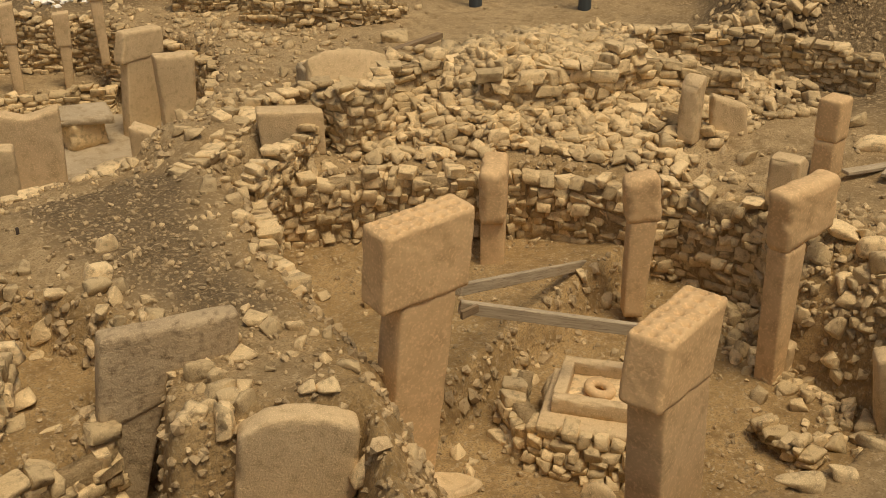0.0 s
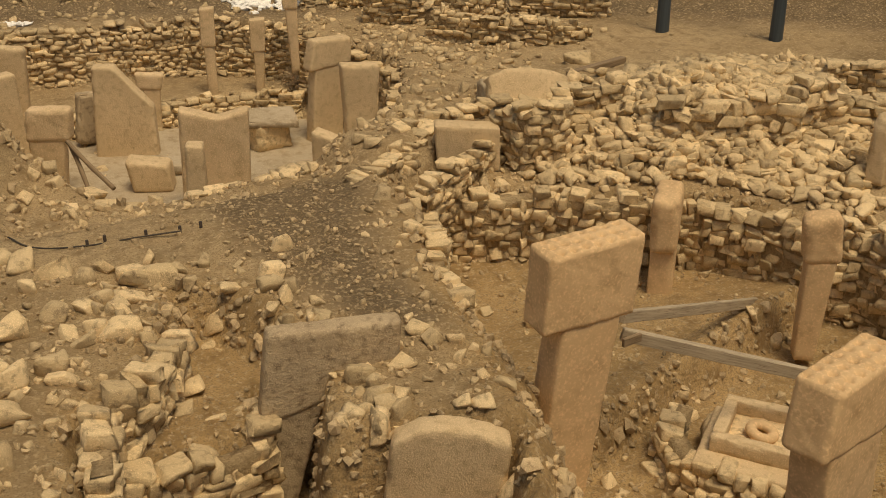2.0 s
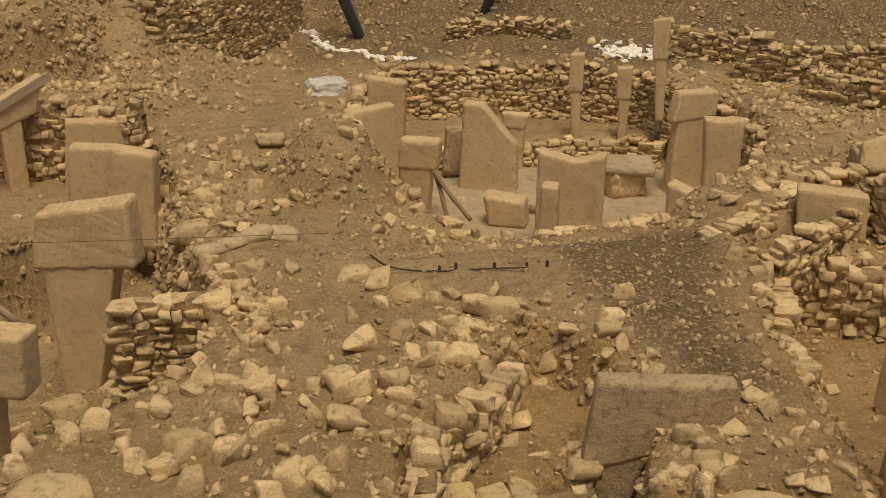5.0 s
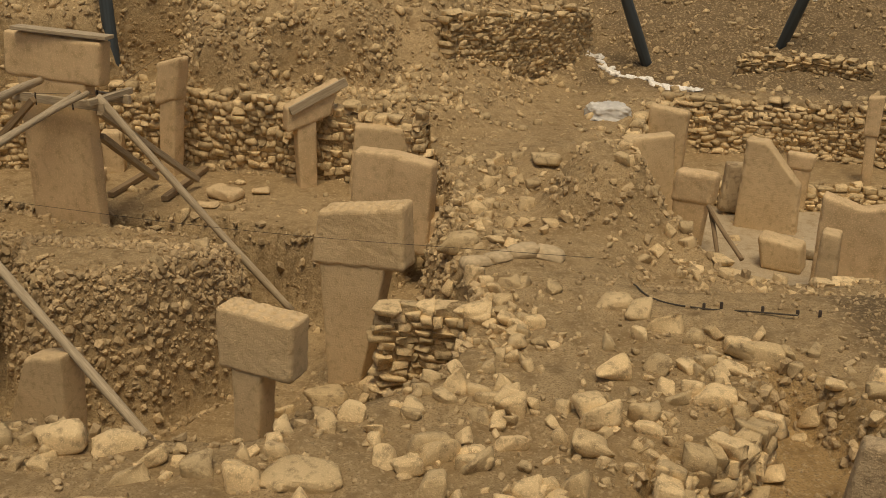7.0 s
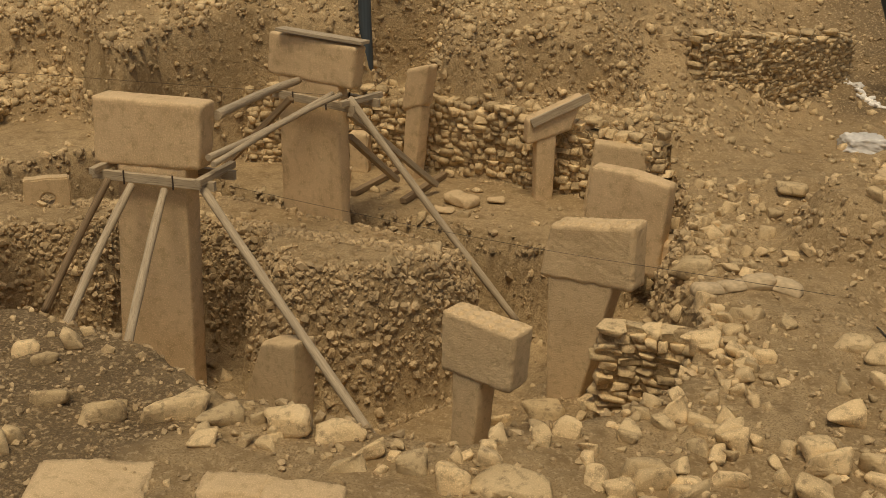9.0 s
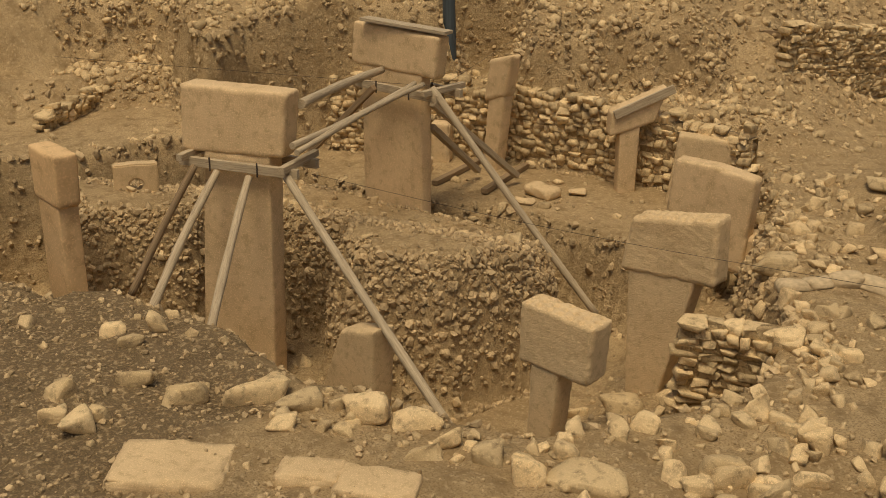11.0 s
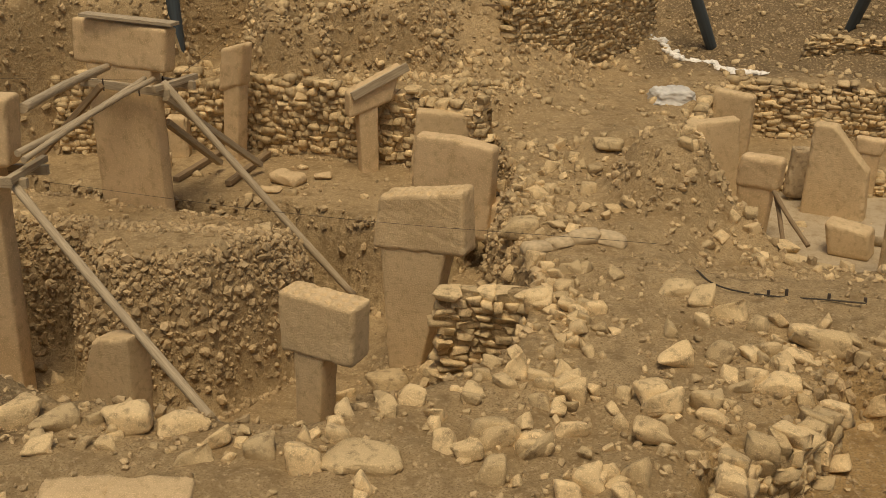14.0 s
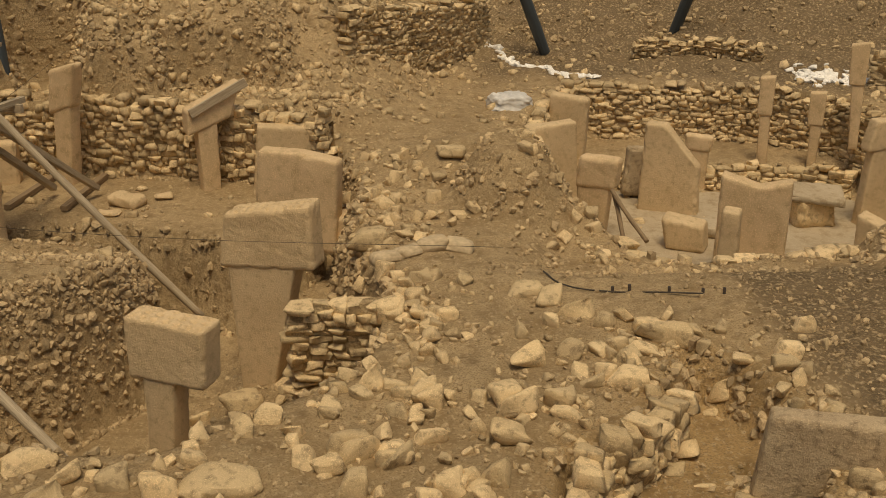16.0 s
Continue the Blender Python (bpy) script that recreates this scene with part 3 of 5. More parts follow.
def monolith(x, y, yaw, thick, head, shaft, label, m=None, seed=0, cups=False, worn=0.06, pre=None, group="T-shaped pillars", name="standing_stone", cat="megalith"):
    """A standing stone from the corners (x along its face, height) of its shaft and, for a T shape, of its head."""
    m = m or M_PILLAR

    def block(part, c, depth, r, chips, cell, before, sd):
        lx = max(c[1][0] - c[0][0], c[2][0] - c[3][0])
        lz = (c[0][1] + c[1][1] - c[2][1] - c[3][1]) / 2
        before = cupped(lx, depth, lz) if cups and part == "head" else before
        return slab_mesh(part, lx, depth, lz, m, r, 0.16 * r, sd, quad(lx, lz, c, before), cell, chips=chips)

    if not head:
        ob = new(name, block("slab", shaft, thick, worn, 1.6, 0.06, pre, seed))
        ob.matrix_world = pose(x, y, 0, 0, 0, yaw)
        return tagged(ob, label, cat, group)
    p = thing(name, x, y, shaft[2][1], label, cat, group)
    p.rotation_euler = (0, 0, radians(yaw))
    base = pose(0, 0, -shaft[2][1])
    under("shaft", block("shaft", shaft, thick - 0.06, 0.04, 1.2, 0.07, None, seed), p, base)
    under("head", block("head", head, thick, worn, 0.8, 0.027 if cups else 0.05, pre, seed + 5), p, base)
    return p

# ---- pillars ----
monolith(6.66, 10.18, 0, 0.54, ((-0.30, 4.53), (1.05, 4.62), (0.95, 3.53), (-0.37, 3.48)), ((-0.07, 3.50), (0.77, 3.56), (0.38, 0.60), (-0.38, 0.60)), "tall smooth tan limestone T pillar with cup-marked top", seed=1, cups=True)
monolith(8.13, 6.84, 15, 0.52, ((-0.82, 4.40), (0.45, 4.44), (0.26, 3.52), (-0.95, 3.61)), ((-0.77, 3.65), (0.26, 3.56), (0.53, 0.60), (-0.53, 0.60)), "tall tan limestone T pillar with honeycombed cup-marked top", seed=2, cups=True)
monolith(12.87, 8.88, 6, 0.40, ((-0.81, 4.07), (0.60, 4.05), (0.60, 3.17), (-0.65, 3.09)), ((-0.62, 3.13), (-0.08, 3.16), (-0.22, 0.70), (-0.50, 0.70)), "limestone T pillar with sloping worn head", seed=5, worn=0.11)
monolith(3.39, 11.57, -11, 0.32, ((-0.02, 3.49), (1.66, 3.47), (1.60, 2.80), (-0.19, 2.14)), ((0.02, 2.30), (0.69, 2.62), (0.11, 0.50), (-0.11, 0.50)), "dark lichen-grey limestone T pillar half buried in rubble", M_GREY, 13)
monolith(-11.46, 16.24, 2, 0.52, ((-0.82, 5.68), (1.34, 5.68), (1.22, 4.50), (-0.90, 4.44)), ((-0.43, 4.50), (0.94, 4.52), (0.81, -0.30), (-0.81, -0.30)), "tall central limestone T pillar braced with timber poles", M_TAN, seed=6)
monolith(-10.58, 21.21, -18, 0.38, ((-1.11, 6.02), (1.39, 5.96), (1.26, 5.07), (-1.22, 5.10)), ((-0.91, 5.12), (0.88, 5.10), (0.90, 1.70), (-0.90, 1.70)), "tall central limestone T pillar clamped with timber beams", M_TAN, seed=7)
monolith(-3.93, 17.75, -14, 0.55, ((-0.39, 3.81), (1.19, 4.07), (1.23, 2.88), (-0.56, 2.80)), ((-0.39, 2.87), (0.87, 2.95), (0.30, 0.40), (-0.30, 0.40)), "pitted limestone T pillar with broad head", M_PITTED, 8, True, 0.09)
monolith(-4.40, 13.66, -18, 0.48, ((-0.42, 3.76), (0.85, 3.71), (0.78, 2.79), (-0.43, 2.81)), ((-0.22, 2.87), (0.28, 2.85), (0.06, 0.60), (-0.29, 0.60)), "pitted limestone T pillar with squared head", M_PITTED, 9, True)
monolith(2.50, 24.20, -27, 0.40, ((-0.29, 2.86), (0.67, 2.87), (0.59, 2.14), (-0.38, 2.09)), ((-0.32, 2.16), (0.46, 2.20), (0.32, 0.80), (-0.32, 0.80)), "short limestone T pillar with worn head", M_TAN, seed=12, worn=0.1)
monolith(5.52, 27.61, -15, 0.30, ((-0.36, 2.41), (0.36, 2.37), (0.28, 1.95), (-0.33, 1.99)), ((-0.18, 2.01), (0.25, 2.0), (0.19, 0.80), (-0.19, 0.80)), "small limestone T pillar behind a carved slab", M_TAN, seed=16)
monolith(9.16, 25.07, 12, 0.40, ((-0.26, 3.45), (0.78, 3.42), (0.76, 2.76), (-0.44, 2.71)), ((-0.26, 2.84), (0.67, 2.80), (0.44, 0.80), (-0.44, 0.80)), "tall limestone pillar with broken head", M_PITTED, 30)
t_pillar(11.2, 13.95, 1.3, 3.15, 49, "small limestone T pillar against dry-stone wall", (1.1, 0.46), (0.8, 0.42), 1.0, seed=3, flare=0.05, worn=0.11)
monolith(12.17, 11.44, -35, 0.45, ((-0.29, 3.44), (0.27, 3.53), (0.37, 2.70), (-0.22, 2.67)), ((-0.17, 2.72), (0.28, 2.75), (0.16, 1.00), (-0.16, 1.00)), "limestone T pillar set into the enclosure wall", seed=4, worn=0.11)
monolith(-6.47, 24.40, 30, 0.45, ((-0.25, 3.91), (1.05, 4.48), (0.76, 3.65), (-0.27, 3.34)), ((-0.04, 3.48), (0.44, 3.72), (0.40, 1.70), (0.0, 1.70)), "weathered T pillar with a plank along its head", M_TAN, seed=10)
monolith(-9.77, 24.94, -25, 0.40, ((-0.03, 4.73), (0.75, 4.94), (0.53, 3.88), (-0.21, 3.65)), ((-0.05, 3.80), (0.50, 3.95), (0.23, 1.80), (-0.23, 1.80)), "slim limestone T pillar before dry-stone wall", M_TAN, seed=11, worn=0.09)
t_pillar(-14.4, 14.9, 0.2, 4.5, -25, "limestone T pillar behind a spoil ridge", (1.2, 0.45), (0.9, 0.4), 1.0, seed=14)
t_pillar(16.0, 10.75, 2.9, 4.2, 10, "stubby limestone pillar in two pieces", (0.5, 0.42), (0.46, 0.38), 0.75, seed=15, flare=0.1)

# ---- dry-stone walls ----
drystone("wall_enclosure_back", "dry-stone wall of flat tan limestone in mud", inset(PIT_B, 7, 12), (1.15, 1.15), (2.65, 2.7), 0.25, 0.15, seed=1, core=0.118)
drystone("wall_enclosure_side", "low dry-stone wall of flat tan limestone", inset(PIT_B, 11, 16), (1.1, 1.0), (2.6, 2.75), 0.28, 0.15, seed=12, core=0.118)
drystone("wall_apse", "rough dry-stone wall of tan limestone below a terrace", inset(PIT_B, 4, 8), (1.1, 1.15), (2.8, 2.7), 0.27, 0.17, seed=2, limit=240, core=0.118)
drystone("wall_great_enclosure", "neat dry-stone wall of thin flat limestone", inset(PIT_D, 14, 19)[::-1], (2.0, 1.95), (3.95, 3.75), 0.26, 0.14, seed=3, core=0.118)
drystone("wall_ring", "ring wall of small flat limestone", inset(PIT_C, 10, 16), (1.5, 1.4), (2.85, 3.0), 0.27, 0.11, seed=4)
drystone("wall_ring_bench", "stone-faced bench along the ring wall", [(9.2, 27.0), (8.0, 27.7), (6.0, 27.8), (3.6, 27.8)], (0.9, 0.9), (1.55, 1.5), 0.32, 0.12, seed=14)
drystone("wall_ring_side", "ring wall of small flat limestone", inset(PIT_C, 6, 11), (1.0, 1.2), (2.8, 2.8), 0.32, 0.13, seed=5)
drystone("wall_ring_front", "ring wall of small flat limestone", inset(PIT_C, 1, 7), (1.3, 1.2), (2.3, 2.45), 0.32, 0.13, seed=15, limit=120)
drystone("wall_ring_west", "curved dry-stone wall of rough limestone", inset(PIT_C, 15, 19), (1.0, 1.0), (3.0, 2.9), 0.34, 0.14, seed=16, limit=200)
drystone("wall_trench_side", "rough dry-stone trench wall", inset(TRENCH, 7, 11, 0.3), (1.3, 2.0), (3.15, 3.1), 0.27, 0.18, seed=6)
drystone("wall_trench_step", "rough stone face of a step in the trench", [(0.9, 11.05), (2.4, 11.1), (3.15, 11.2), (3.35, 11.9)], (0.8, 0.8), (2.3, 2.25), 0.32, 0.18, seed=7)
drystone("wall_pillar_side", "short dry-stone wall of flat slabs beside a pillar", [(-3.05, 16.1), (-2.4, 16.2), (-1.6, 16.2)], (0.9, 1.0), (2.85, 2.95), 0.36, 0.13, seed=8, core=0.115)
drystone("wall_terrace", "terrace wall of rounded limestone in a rubble heap", [(14.4, 14.7), (15.3, 14.9), (16.4, 14.4), (17.0, 13.6)], (3.2, 3.0), (4.4, 3.7), 0.36, 0.16, seed=18)
drystone("wall_heap", "rough retaining wall of a rubble heap", [(12.4, 15.9), (13.2, 15.2), (13.9, 15.1), (14.5, 14.6)], (3.0, 3.1), (3.9, 4.2), 0.38, 0.17, seed=19)
drystone("wall_field", "straight dry-stone wall of tan limestone", [(11.4, 17.7), (12.3, 17.4), (13.6, 17.3)], (3.0, 3.1), (4.0, 4.0), 0.34, 0.15, seed=20)
drystone("wall_stub", "square stub of dry-stone wall", [(9.9, 17.5), (10.0, 16.8), (10.9, 16.9), (11.1, 17.5)], (3.0, 3.0), (3.9, 3.95), 0.28, 0.13, seed=21)
drystone("wall_outer_ring", "curved outer wall of small limestone", [(8.2, 18.3), (9.4, 18.9), (10.6, 19.0), (11.6, 18.6)], (2.9, 3.0), (3.35, 3.4), 0.3, 0.13, seed=22)
drystone("wall_crescent", "curved dry-stone wall of small limestone", [(6.67, 16.8), (7.43, 17.23), (8.23, 17.8), (9.09, 18.46)][::-1], (2.3, 2.3), (3.3, 3.1), 0.26, 0.12, seed=32)
drystone("wall_passage", "low bank of small stacked limestone", [(7.5, 15.95), (8.75, 16.75), (9.6, 17.3)], (2.4, 2.5), (3.15, 3.3), 0.24, 0.12, seed=33)
drystone("wall_far_terrace", "far terrace wall of stacked limestone", [(12.2, 25.4), (13.4, 24.3), (14.6, 23.6), (15.8, 23.4)], (2.95, 2.95), (3.9, 3.6), 0.26, 0.12, seed=23)
drystone("wall_bench_edge", "low wall of small limestone along a dig bench", [(-19.6, 20.1), (-20.0, 22.1), (-20.8, 24.8)], (2.9, 2.9), (3.5, 3.6), 0.28, 0.13, seed=41)
drystone("wall_far_upper", "far upper terrace wall of stacked limestone", [(11.6, 28.0), (13.2, 27.0), (15.0, 26.4)], (3.0, 3.0), (4.1, 3.9), 0.27, 0.12, seed=24)
drystone("wall_bank", "long retaining wall of small reddish limestone", [(-3.6, 28.6), (-2.4, 30.4), (-1.2, 32.6), (0.1, 35.2)], (3.9, 3.2), (5.4, 4.6), 0.25, 0.115, seed=25)
drystone("wall_far_bank", "collapsed stone facing on a far bank", [(4.6, 33.6), (6.4, 33.9), (8.2, 33.0)], (3.1, 3.1), (3.75, 3.6), 0.24, 0.11, seed=26)
drystone("wall_far_ridge", "collapsed far wall of stacked limestone", [(10.6, 30.4), (11.8, 29.8), (13.0, 29.6)], (3.0, 3.0), (4.0, 3.8), 0.27, 0.12, seed=27)
drystone("wall_far_corner", "far stacked wall of large flat blocks", [(15.6, 27.0), (16.8, 26.2), (17.8, 25.6)], (3.0, 3.0), (4.4, 4.2), 0.32, 0.14, seed=28)
drystone("wall_east_bank", "low stone facing below a dark bank", [(17.2, 16.8), (18.4, 15.6), (19.4, 14.2), (20.0, 12.6)], (3.1, 3.2), (4.0, 3.9), 0.28, 0.13, seed=29)

# ---- loose rubble ----
g = np.random.default_rng(11)


def scatter(n, x0, x1, y0, y1, density):
    x, y = g.uniform(x0, x1, n), g.uniform(y0, y1, n)
    keep = g.random(n) < density(x, y)
    return x[keep], y[keep]


def steepness(x, y):
    e = 0.12
    return np.hypot(height(x + e, y) - height(x - e, y), height(x, y + e) - height(x, y - e)) / (2 * e)


def rim(x, y, pts, w):
    d = inside(x, y, pts)
    return np.exp(-((d + 0.45) / w) ** 2)


def stone_density(x, y):
    clump = ramp(-0.12, 0.2, fbm(x, y, 1.6, 3, 40))
    r, a = np.hypot(x, y), np.degrees(np.arctan2(x, y))
    d = 0.01 + 0.045 * clump
    d += 0.5 * np.maximum.reduce([rim(x, y, PIT_B, 0.5), 0.7 * rim(x, y, PIT_C, 0.7), rim(x, y, TRENCH, 0.6), 0.6 * rim(x, y, PIT_D, 0.5)])
    d += 0.16 * np.exp(-((x + 0.4) / 2.0) ** 2 - ((y - 12.6) / 2.6) ** 2)
    d += 0.6 * np.exp(-((x + 1.9) / 0.9) ** 2 - ((y - 20.0) / 4.0) ** 2) + 0.22 * np.exp(-((x + 1.2) / 0.8) ** 2 - ((y - 13.6) / 2.6) ** 2)
    d += 0.45 * np.exp(-((x - 9.2) / 1.6) ** 2 - ((y - 16.2) / 0.9) ** 2) + 0.3 * ramp(10.2, 11.2, x) * ramp(14.5, 12.5, x) * ramp(18.5, 20, y)
    d += 0.4 * ramp(22, 25, a) * ramp(35, 31, a) * ramp(24, 26, r)
    d += 0.16 * ramp(25, 28, r) * ramp(-2, -8, a) * clump + 0.35 * ramp(30, 33, r) * ramp(25, 20, a)
    low = np.maximum.reduce([inside(x, y, p) for p in (PIT_B, PIT_C, PIT_D, TRENCH, APRON)]) > 0.3
    low &= ~((x > -3.3) & (x < -1.0) & (y > 16.8) & (y < 25))
    d = np.where(low, 0.03 + 0.05 * clump + np.where(inside(x, y, PIT_B) > 0.3, 0.1 * clump, 0), d)
    d = np.where(np.hypot(x + 1.05, y - 17.7) < 0.75, 0, d)
    path = (r > 23) & (a > 31) & (y > 20.5)
    hose = (np.abs(y - 16.6) < 1.6) & (x > 0.3) & (x < 6)
    return np.where(path | hose, 0.25 * d, d) * (1 - 0.7 * spoil_shade(x, y))


LUMPS = [mesh_of("stone", *block_shape(600 + k, (-1, -0.75, 0, 0.75, 1), 0.55, 0.2), M_STONE) for k in range(20)]


def lay(name, label, x, y, smin, smax, seed, sink=0.3, flat=0.6, tilt=0.25, shapes=SMALL, m=M_RUBBLE, singles=0, heap=False):
    """Strews stones over the ground; the nearest large ones stand as objects of their own."""
    gg = np.random.default_rng(seed)
    s = smin * (smax / smin) ** (gg.random(len(x)) ** 1.8)
    size = np.stack([s, s * gg.uniform(0.6, 0.95, len(x)), s * gg.uniform(0.45, 0.95, len(x)) * flat / 0.6], 1)
    xyz = np.stack([x, y, height(x, y) + size[:, 2] * (0.5 - sink)], 1)
    one = np.zeros(len(x), bool)
    if singles:
        one[np.argsort(np.hypot(x, y) - 30 * s)[:singles]] = True
    parent = None
    if heap:
        c = xyz.mean(0)
        parent = thing(name, *c, label, "rubble heap")
        xyz = xyz - c
    for i in np.nonzero(one)[0]:
        ob = new("stone" if heap else "loose_stone", LUMPS[gg.integers(len(LUMPS))])
        ob.matrix_basis = Matrix.LocRotScale(xyz[i].tolist(), Euler((gg.normal(0, tilt), gg.normal(0, tilt), gg.uniform(0, 6.28))), size[i].tolist())
        if heap:
            ob.parent = parent
        else:
            tagged(ob, "loose angular tan limestone lying on dusty soil", "stone", "loose stones")
    me = joined_rocks(name, xyz[~one], size[~one], tilt, seed, m, shapes)
    if heap:
        return tagged(under("tumbled_rubble", me, parent), kind="stuff")
    return tagged(new(name, me), label, "rubble", kind="stuff")


x, y = scatter(52000, -22, 22, 7, 42, stone_density)
keep = (np.hypot(x, y) < 24) | (g.random(len(x)) < 0.72)
x, y = x[keep], y[keep]
near = np.hypot(x, y) < 24
lay("rubble", "tumbled tan limestone rubble on dusty soil", x[near], y[near], 0.09, 0.36, 1, 0.42, 0.75, singles=260)
lay("far_rubble", "far limestone rubble on dusty banks", x[~near], y[~near], 0.07, 0.3, 6, 0.36, 0.6, 0.25, PLAIN)
x, y = scatter(14000, 10.0, 18.5, 12.5, 21.0, lambda x, y: np.clip(1.1 * np.exp(-((x - 13.6) / 2.3) ** 2 - ((y - 16.0) / 2.0) ** 2) + 0.6 * np.exp(-((x - 16.2) / 1.8) ** 2 - ((y - 15.6) / 2.2) ** 2), 0, 0.9) * np.where(inside(x, y, PIT_B) > -0.3, 0, 1))
lay("rubble_heap", "heap of large tumbled limestone blocks", x, y, 0.15, 0.42, 4, 0.12, 0.5, 0.2, PLAIN, singles=290, heap=True)
x, y = scatter(1500, 11.8, 15.2, 6.0, 10.6, lambda x, y: 0.5 * ramp(1.9, 1.1, inside(x, y, PIT_B)) * ramp(-0.6, 0.1, inside(x, y, PIT_B)))
lay("rubble_slope", "slumped limestone rubble below an enclosure edge", x, y, 0.12, 0.38, 15, 0.4, 0.7, 0.3, singles=150, heap=True)
x, y = scatter(34000, -17.5, -5.5, 15.2, 21.5, lambda x, y: np.where(inside(x, y, MOUND) > -0.1, 0.012 + 0.92 * np.clip(steepness(x, y) * 0.7 - 0.05, 0, 1), 0))
lay("mound_gravel", "packed limestone gravel bedded in a soil baulk", x, y, 0.06, 0.18, 5, 0.46, 0.9, 0.6, TINY, M_GRAVEL)
x, y = scatter(48000, -25, -1, 22.5, 36, lambda x, y: np.where((np.hypot(x, y) > 25.8 + 4.0 * ramp(-36, -38.5, np.degrees(np.arctan2(x, y)))) & (inside(x, y, PIT_D) < -0.2), 0.04 + 0.34 * ramp(-0.02, 0.22, fbm(x, y, 2.2, 3, 61)), 0))
lay("bank_rubble", "limestone rubble eroding from a steep bank", x, y, 0.07, 0.3, 7, 0.42, 0.7, 0.4, PLAIN)
x, y = scatter(2600, 17.0, 22.5, 12.5, 20.0, lambda x, y: np.clip(np.exp(-((x + 0.62 * y - 30.65) / 0.55) ** 2) * ramp(14.5, 15.5, y) + 0.8 * np.exp(-((x - 18.5) / 0.8) ** 2 - ((y - 14.0) / 0.7) ** 2), 0, 1))
lay("bank_stones", "line of grey-tan stones along a path's edge", x, y, 0.14, 0.42, 14, 0.1, 0.6, 0.35, SMALL)
x, y = scatter(200000, -22, 22, 7, 40, lambda x, y: np.clip((steepness(x, y) - 0.35) * 0.48, 0, 1.0))
lay("slope_gravel", "coarse limestone gravel bedded in steep soil faces", x[:16000], y[:16000], 0.07, 0.22, 2, 0.42, 0.9, 0.8, TINY, M_GRAVEL)
x, y = scatter(100000, -14, 20, 6, 32, lambda x, y: (0.10 + 0.4 * ramp(-0.08, 0.2, fbm(x, y, 1.1, 3, 50)) + 0.3 * spoil_shade(x, y)) * np.where(inside(x, y, PIT_C) > 0.2, 0, 1) * ramp(32, 10, np.hypot(x, y)))
lay("pebbles", "small pale pebbles strewn over soil", x, y, 0.025, 0.12, 3, 0.3, 0.7, 0.4, TINY, M_GRAVEL)

# ---- slabs and blocks ----


def slab(x, y, z0, z1, lx, ly, yaw, label, tilt=(0, 0), m=None, seed=0, shape=None, name="stone_slab", cat="stone slab", wear=0.02, r=0.05):
    me = slab_mesh("slab", lx, ly, z1 - z0, m or M_PILLAR, r, wear, seed, shape)
    ob = new(name, me)
    ob.matrix_world = pose(x, y, z0, tilt[0], tilt[1], yaw)
    return tagged(ob, label, cat)


def cut(at, drop, power=1.0):
    """Breaks a slab's top away beyond at (a share of its half length); negative drop cuts the other end."""
    def f(v):
        v = v.copy()
        half, h = np.abs(v[:, 0]).max(), v[:, 2].max()
        k = np.clip((np.sign(drop) * v[:, 0] / half - at) / (1 - at), 0, 1) ** power
        v[:, 2] *= 1 - k * abs(drop) / h
        return v
    return f


def notch(v):
    v = v.copy()
    half, h = np.abs(v[:, 0]).max(), v[:, 2].max()
    v[:, 2] -= 0.2 * (1 - np.abs(v[:, 0] / half - 0.1)) * (v[:, 2] / h) ** 3
    return v


def dome(v):
    v = v.copy()
    half, h = np.abs(v[:, 0]).max(), v[:, 2].max()
    v[:, 2] -= 0.16 * np.abs(v[:, 0] / half) ** 2.2 * (v[:, 2] / h) ** 3
    v[:, 2] -= 0.25 * np.clip(-v[:, 0] / half - 0.55, 0, 1) * (v[:, 2] / h) ** 3
    return v


monolith(4.57, 9.44, -25, 0.34, None, ((-0.40, 3.17), (0.92, 3.03), (0.73, 0.70), (-0.73, 0.70)), "broad upright limestone slab with chipped top", M_PITTED, 21, pre=dome, group="upright slabs")
monolith(-3.90, 21.95, -12, 0.42, None, ((-0.69, 3.66), (1.05, 3.61), (0.92, 1.50), (-0.92, 1.50)), "upright pinkish limestone slab in rubble", M_TAN, 22, pre=cut(0.1, 0.12), group="upright slabs")
monolith(-4.41, 24.30, 10, 0.40, None, ((-0.64, 3.60), (0.78, 3.51), (0.87, 1.70), (-0.87, 1.70)), "upright limestone slab with worn top", M_PITTED, 23, group="upright slabs")
monolith(-2.69, 22.01, 6, 0.60, None, ((-0.51, 2.21), (0.32, 2.41), (0.41, 1.00), (-0.41, 1.00)), "low brown stone block at the wall foot", M_TAN, 24, name="stone_block", cat="stone block", group="")
monolith(2.23, 28.71, -17, 0.36, None, ((-0.44, 3.22), (0.58, 3.11), (0.49, 1.20), (-0.49, 1.20)), "limestone slab set in a ring wall", M_PITTED, 28, group="upright slabs")
monolith(2.07, 26.08, 17, 0.40, None, ((-1.10, 3.10), (0.14, 3.18), (0.24, 0.90), (-0.24, 0.90)), "leaning limestone slab beside a ring wall", M_PITTED, 27, group="upright slabs")
monolith(4.54, 25.99, -20, 0.40, None, ((-0.62, 3.10), (0.68, 3.10), (0.73, 0.80), (-0.73, 0.80)), "carved limestone slab with slanting broken top", M_PITTED, 26, pre=cut(-0.25, 1.0), group="upright slabs")
monolith(9.44, 23.30, -9, 0.38, None, ((-0.46, 3.26), (0.45, 3.21), (0.33, 0.80), (-0.33, 0.80)), "tall plain limestone slab", M_PITTED, 31, group="upright slabs")
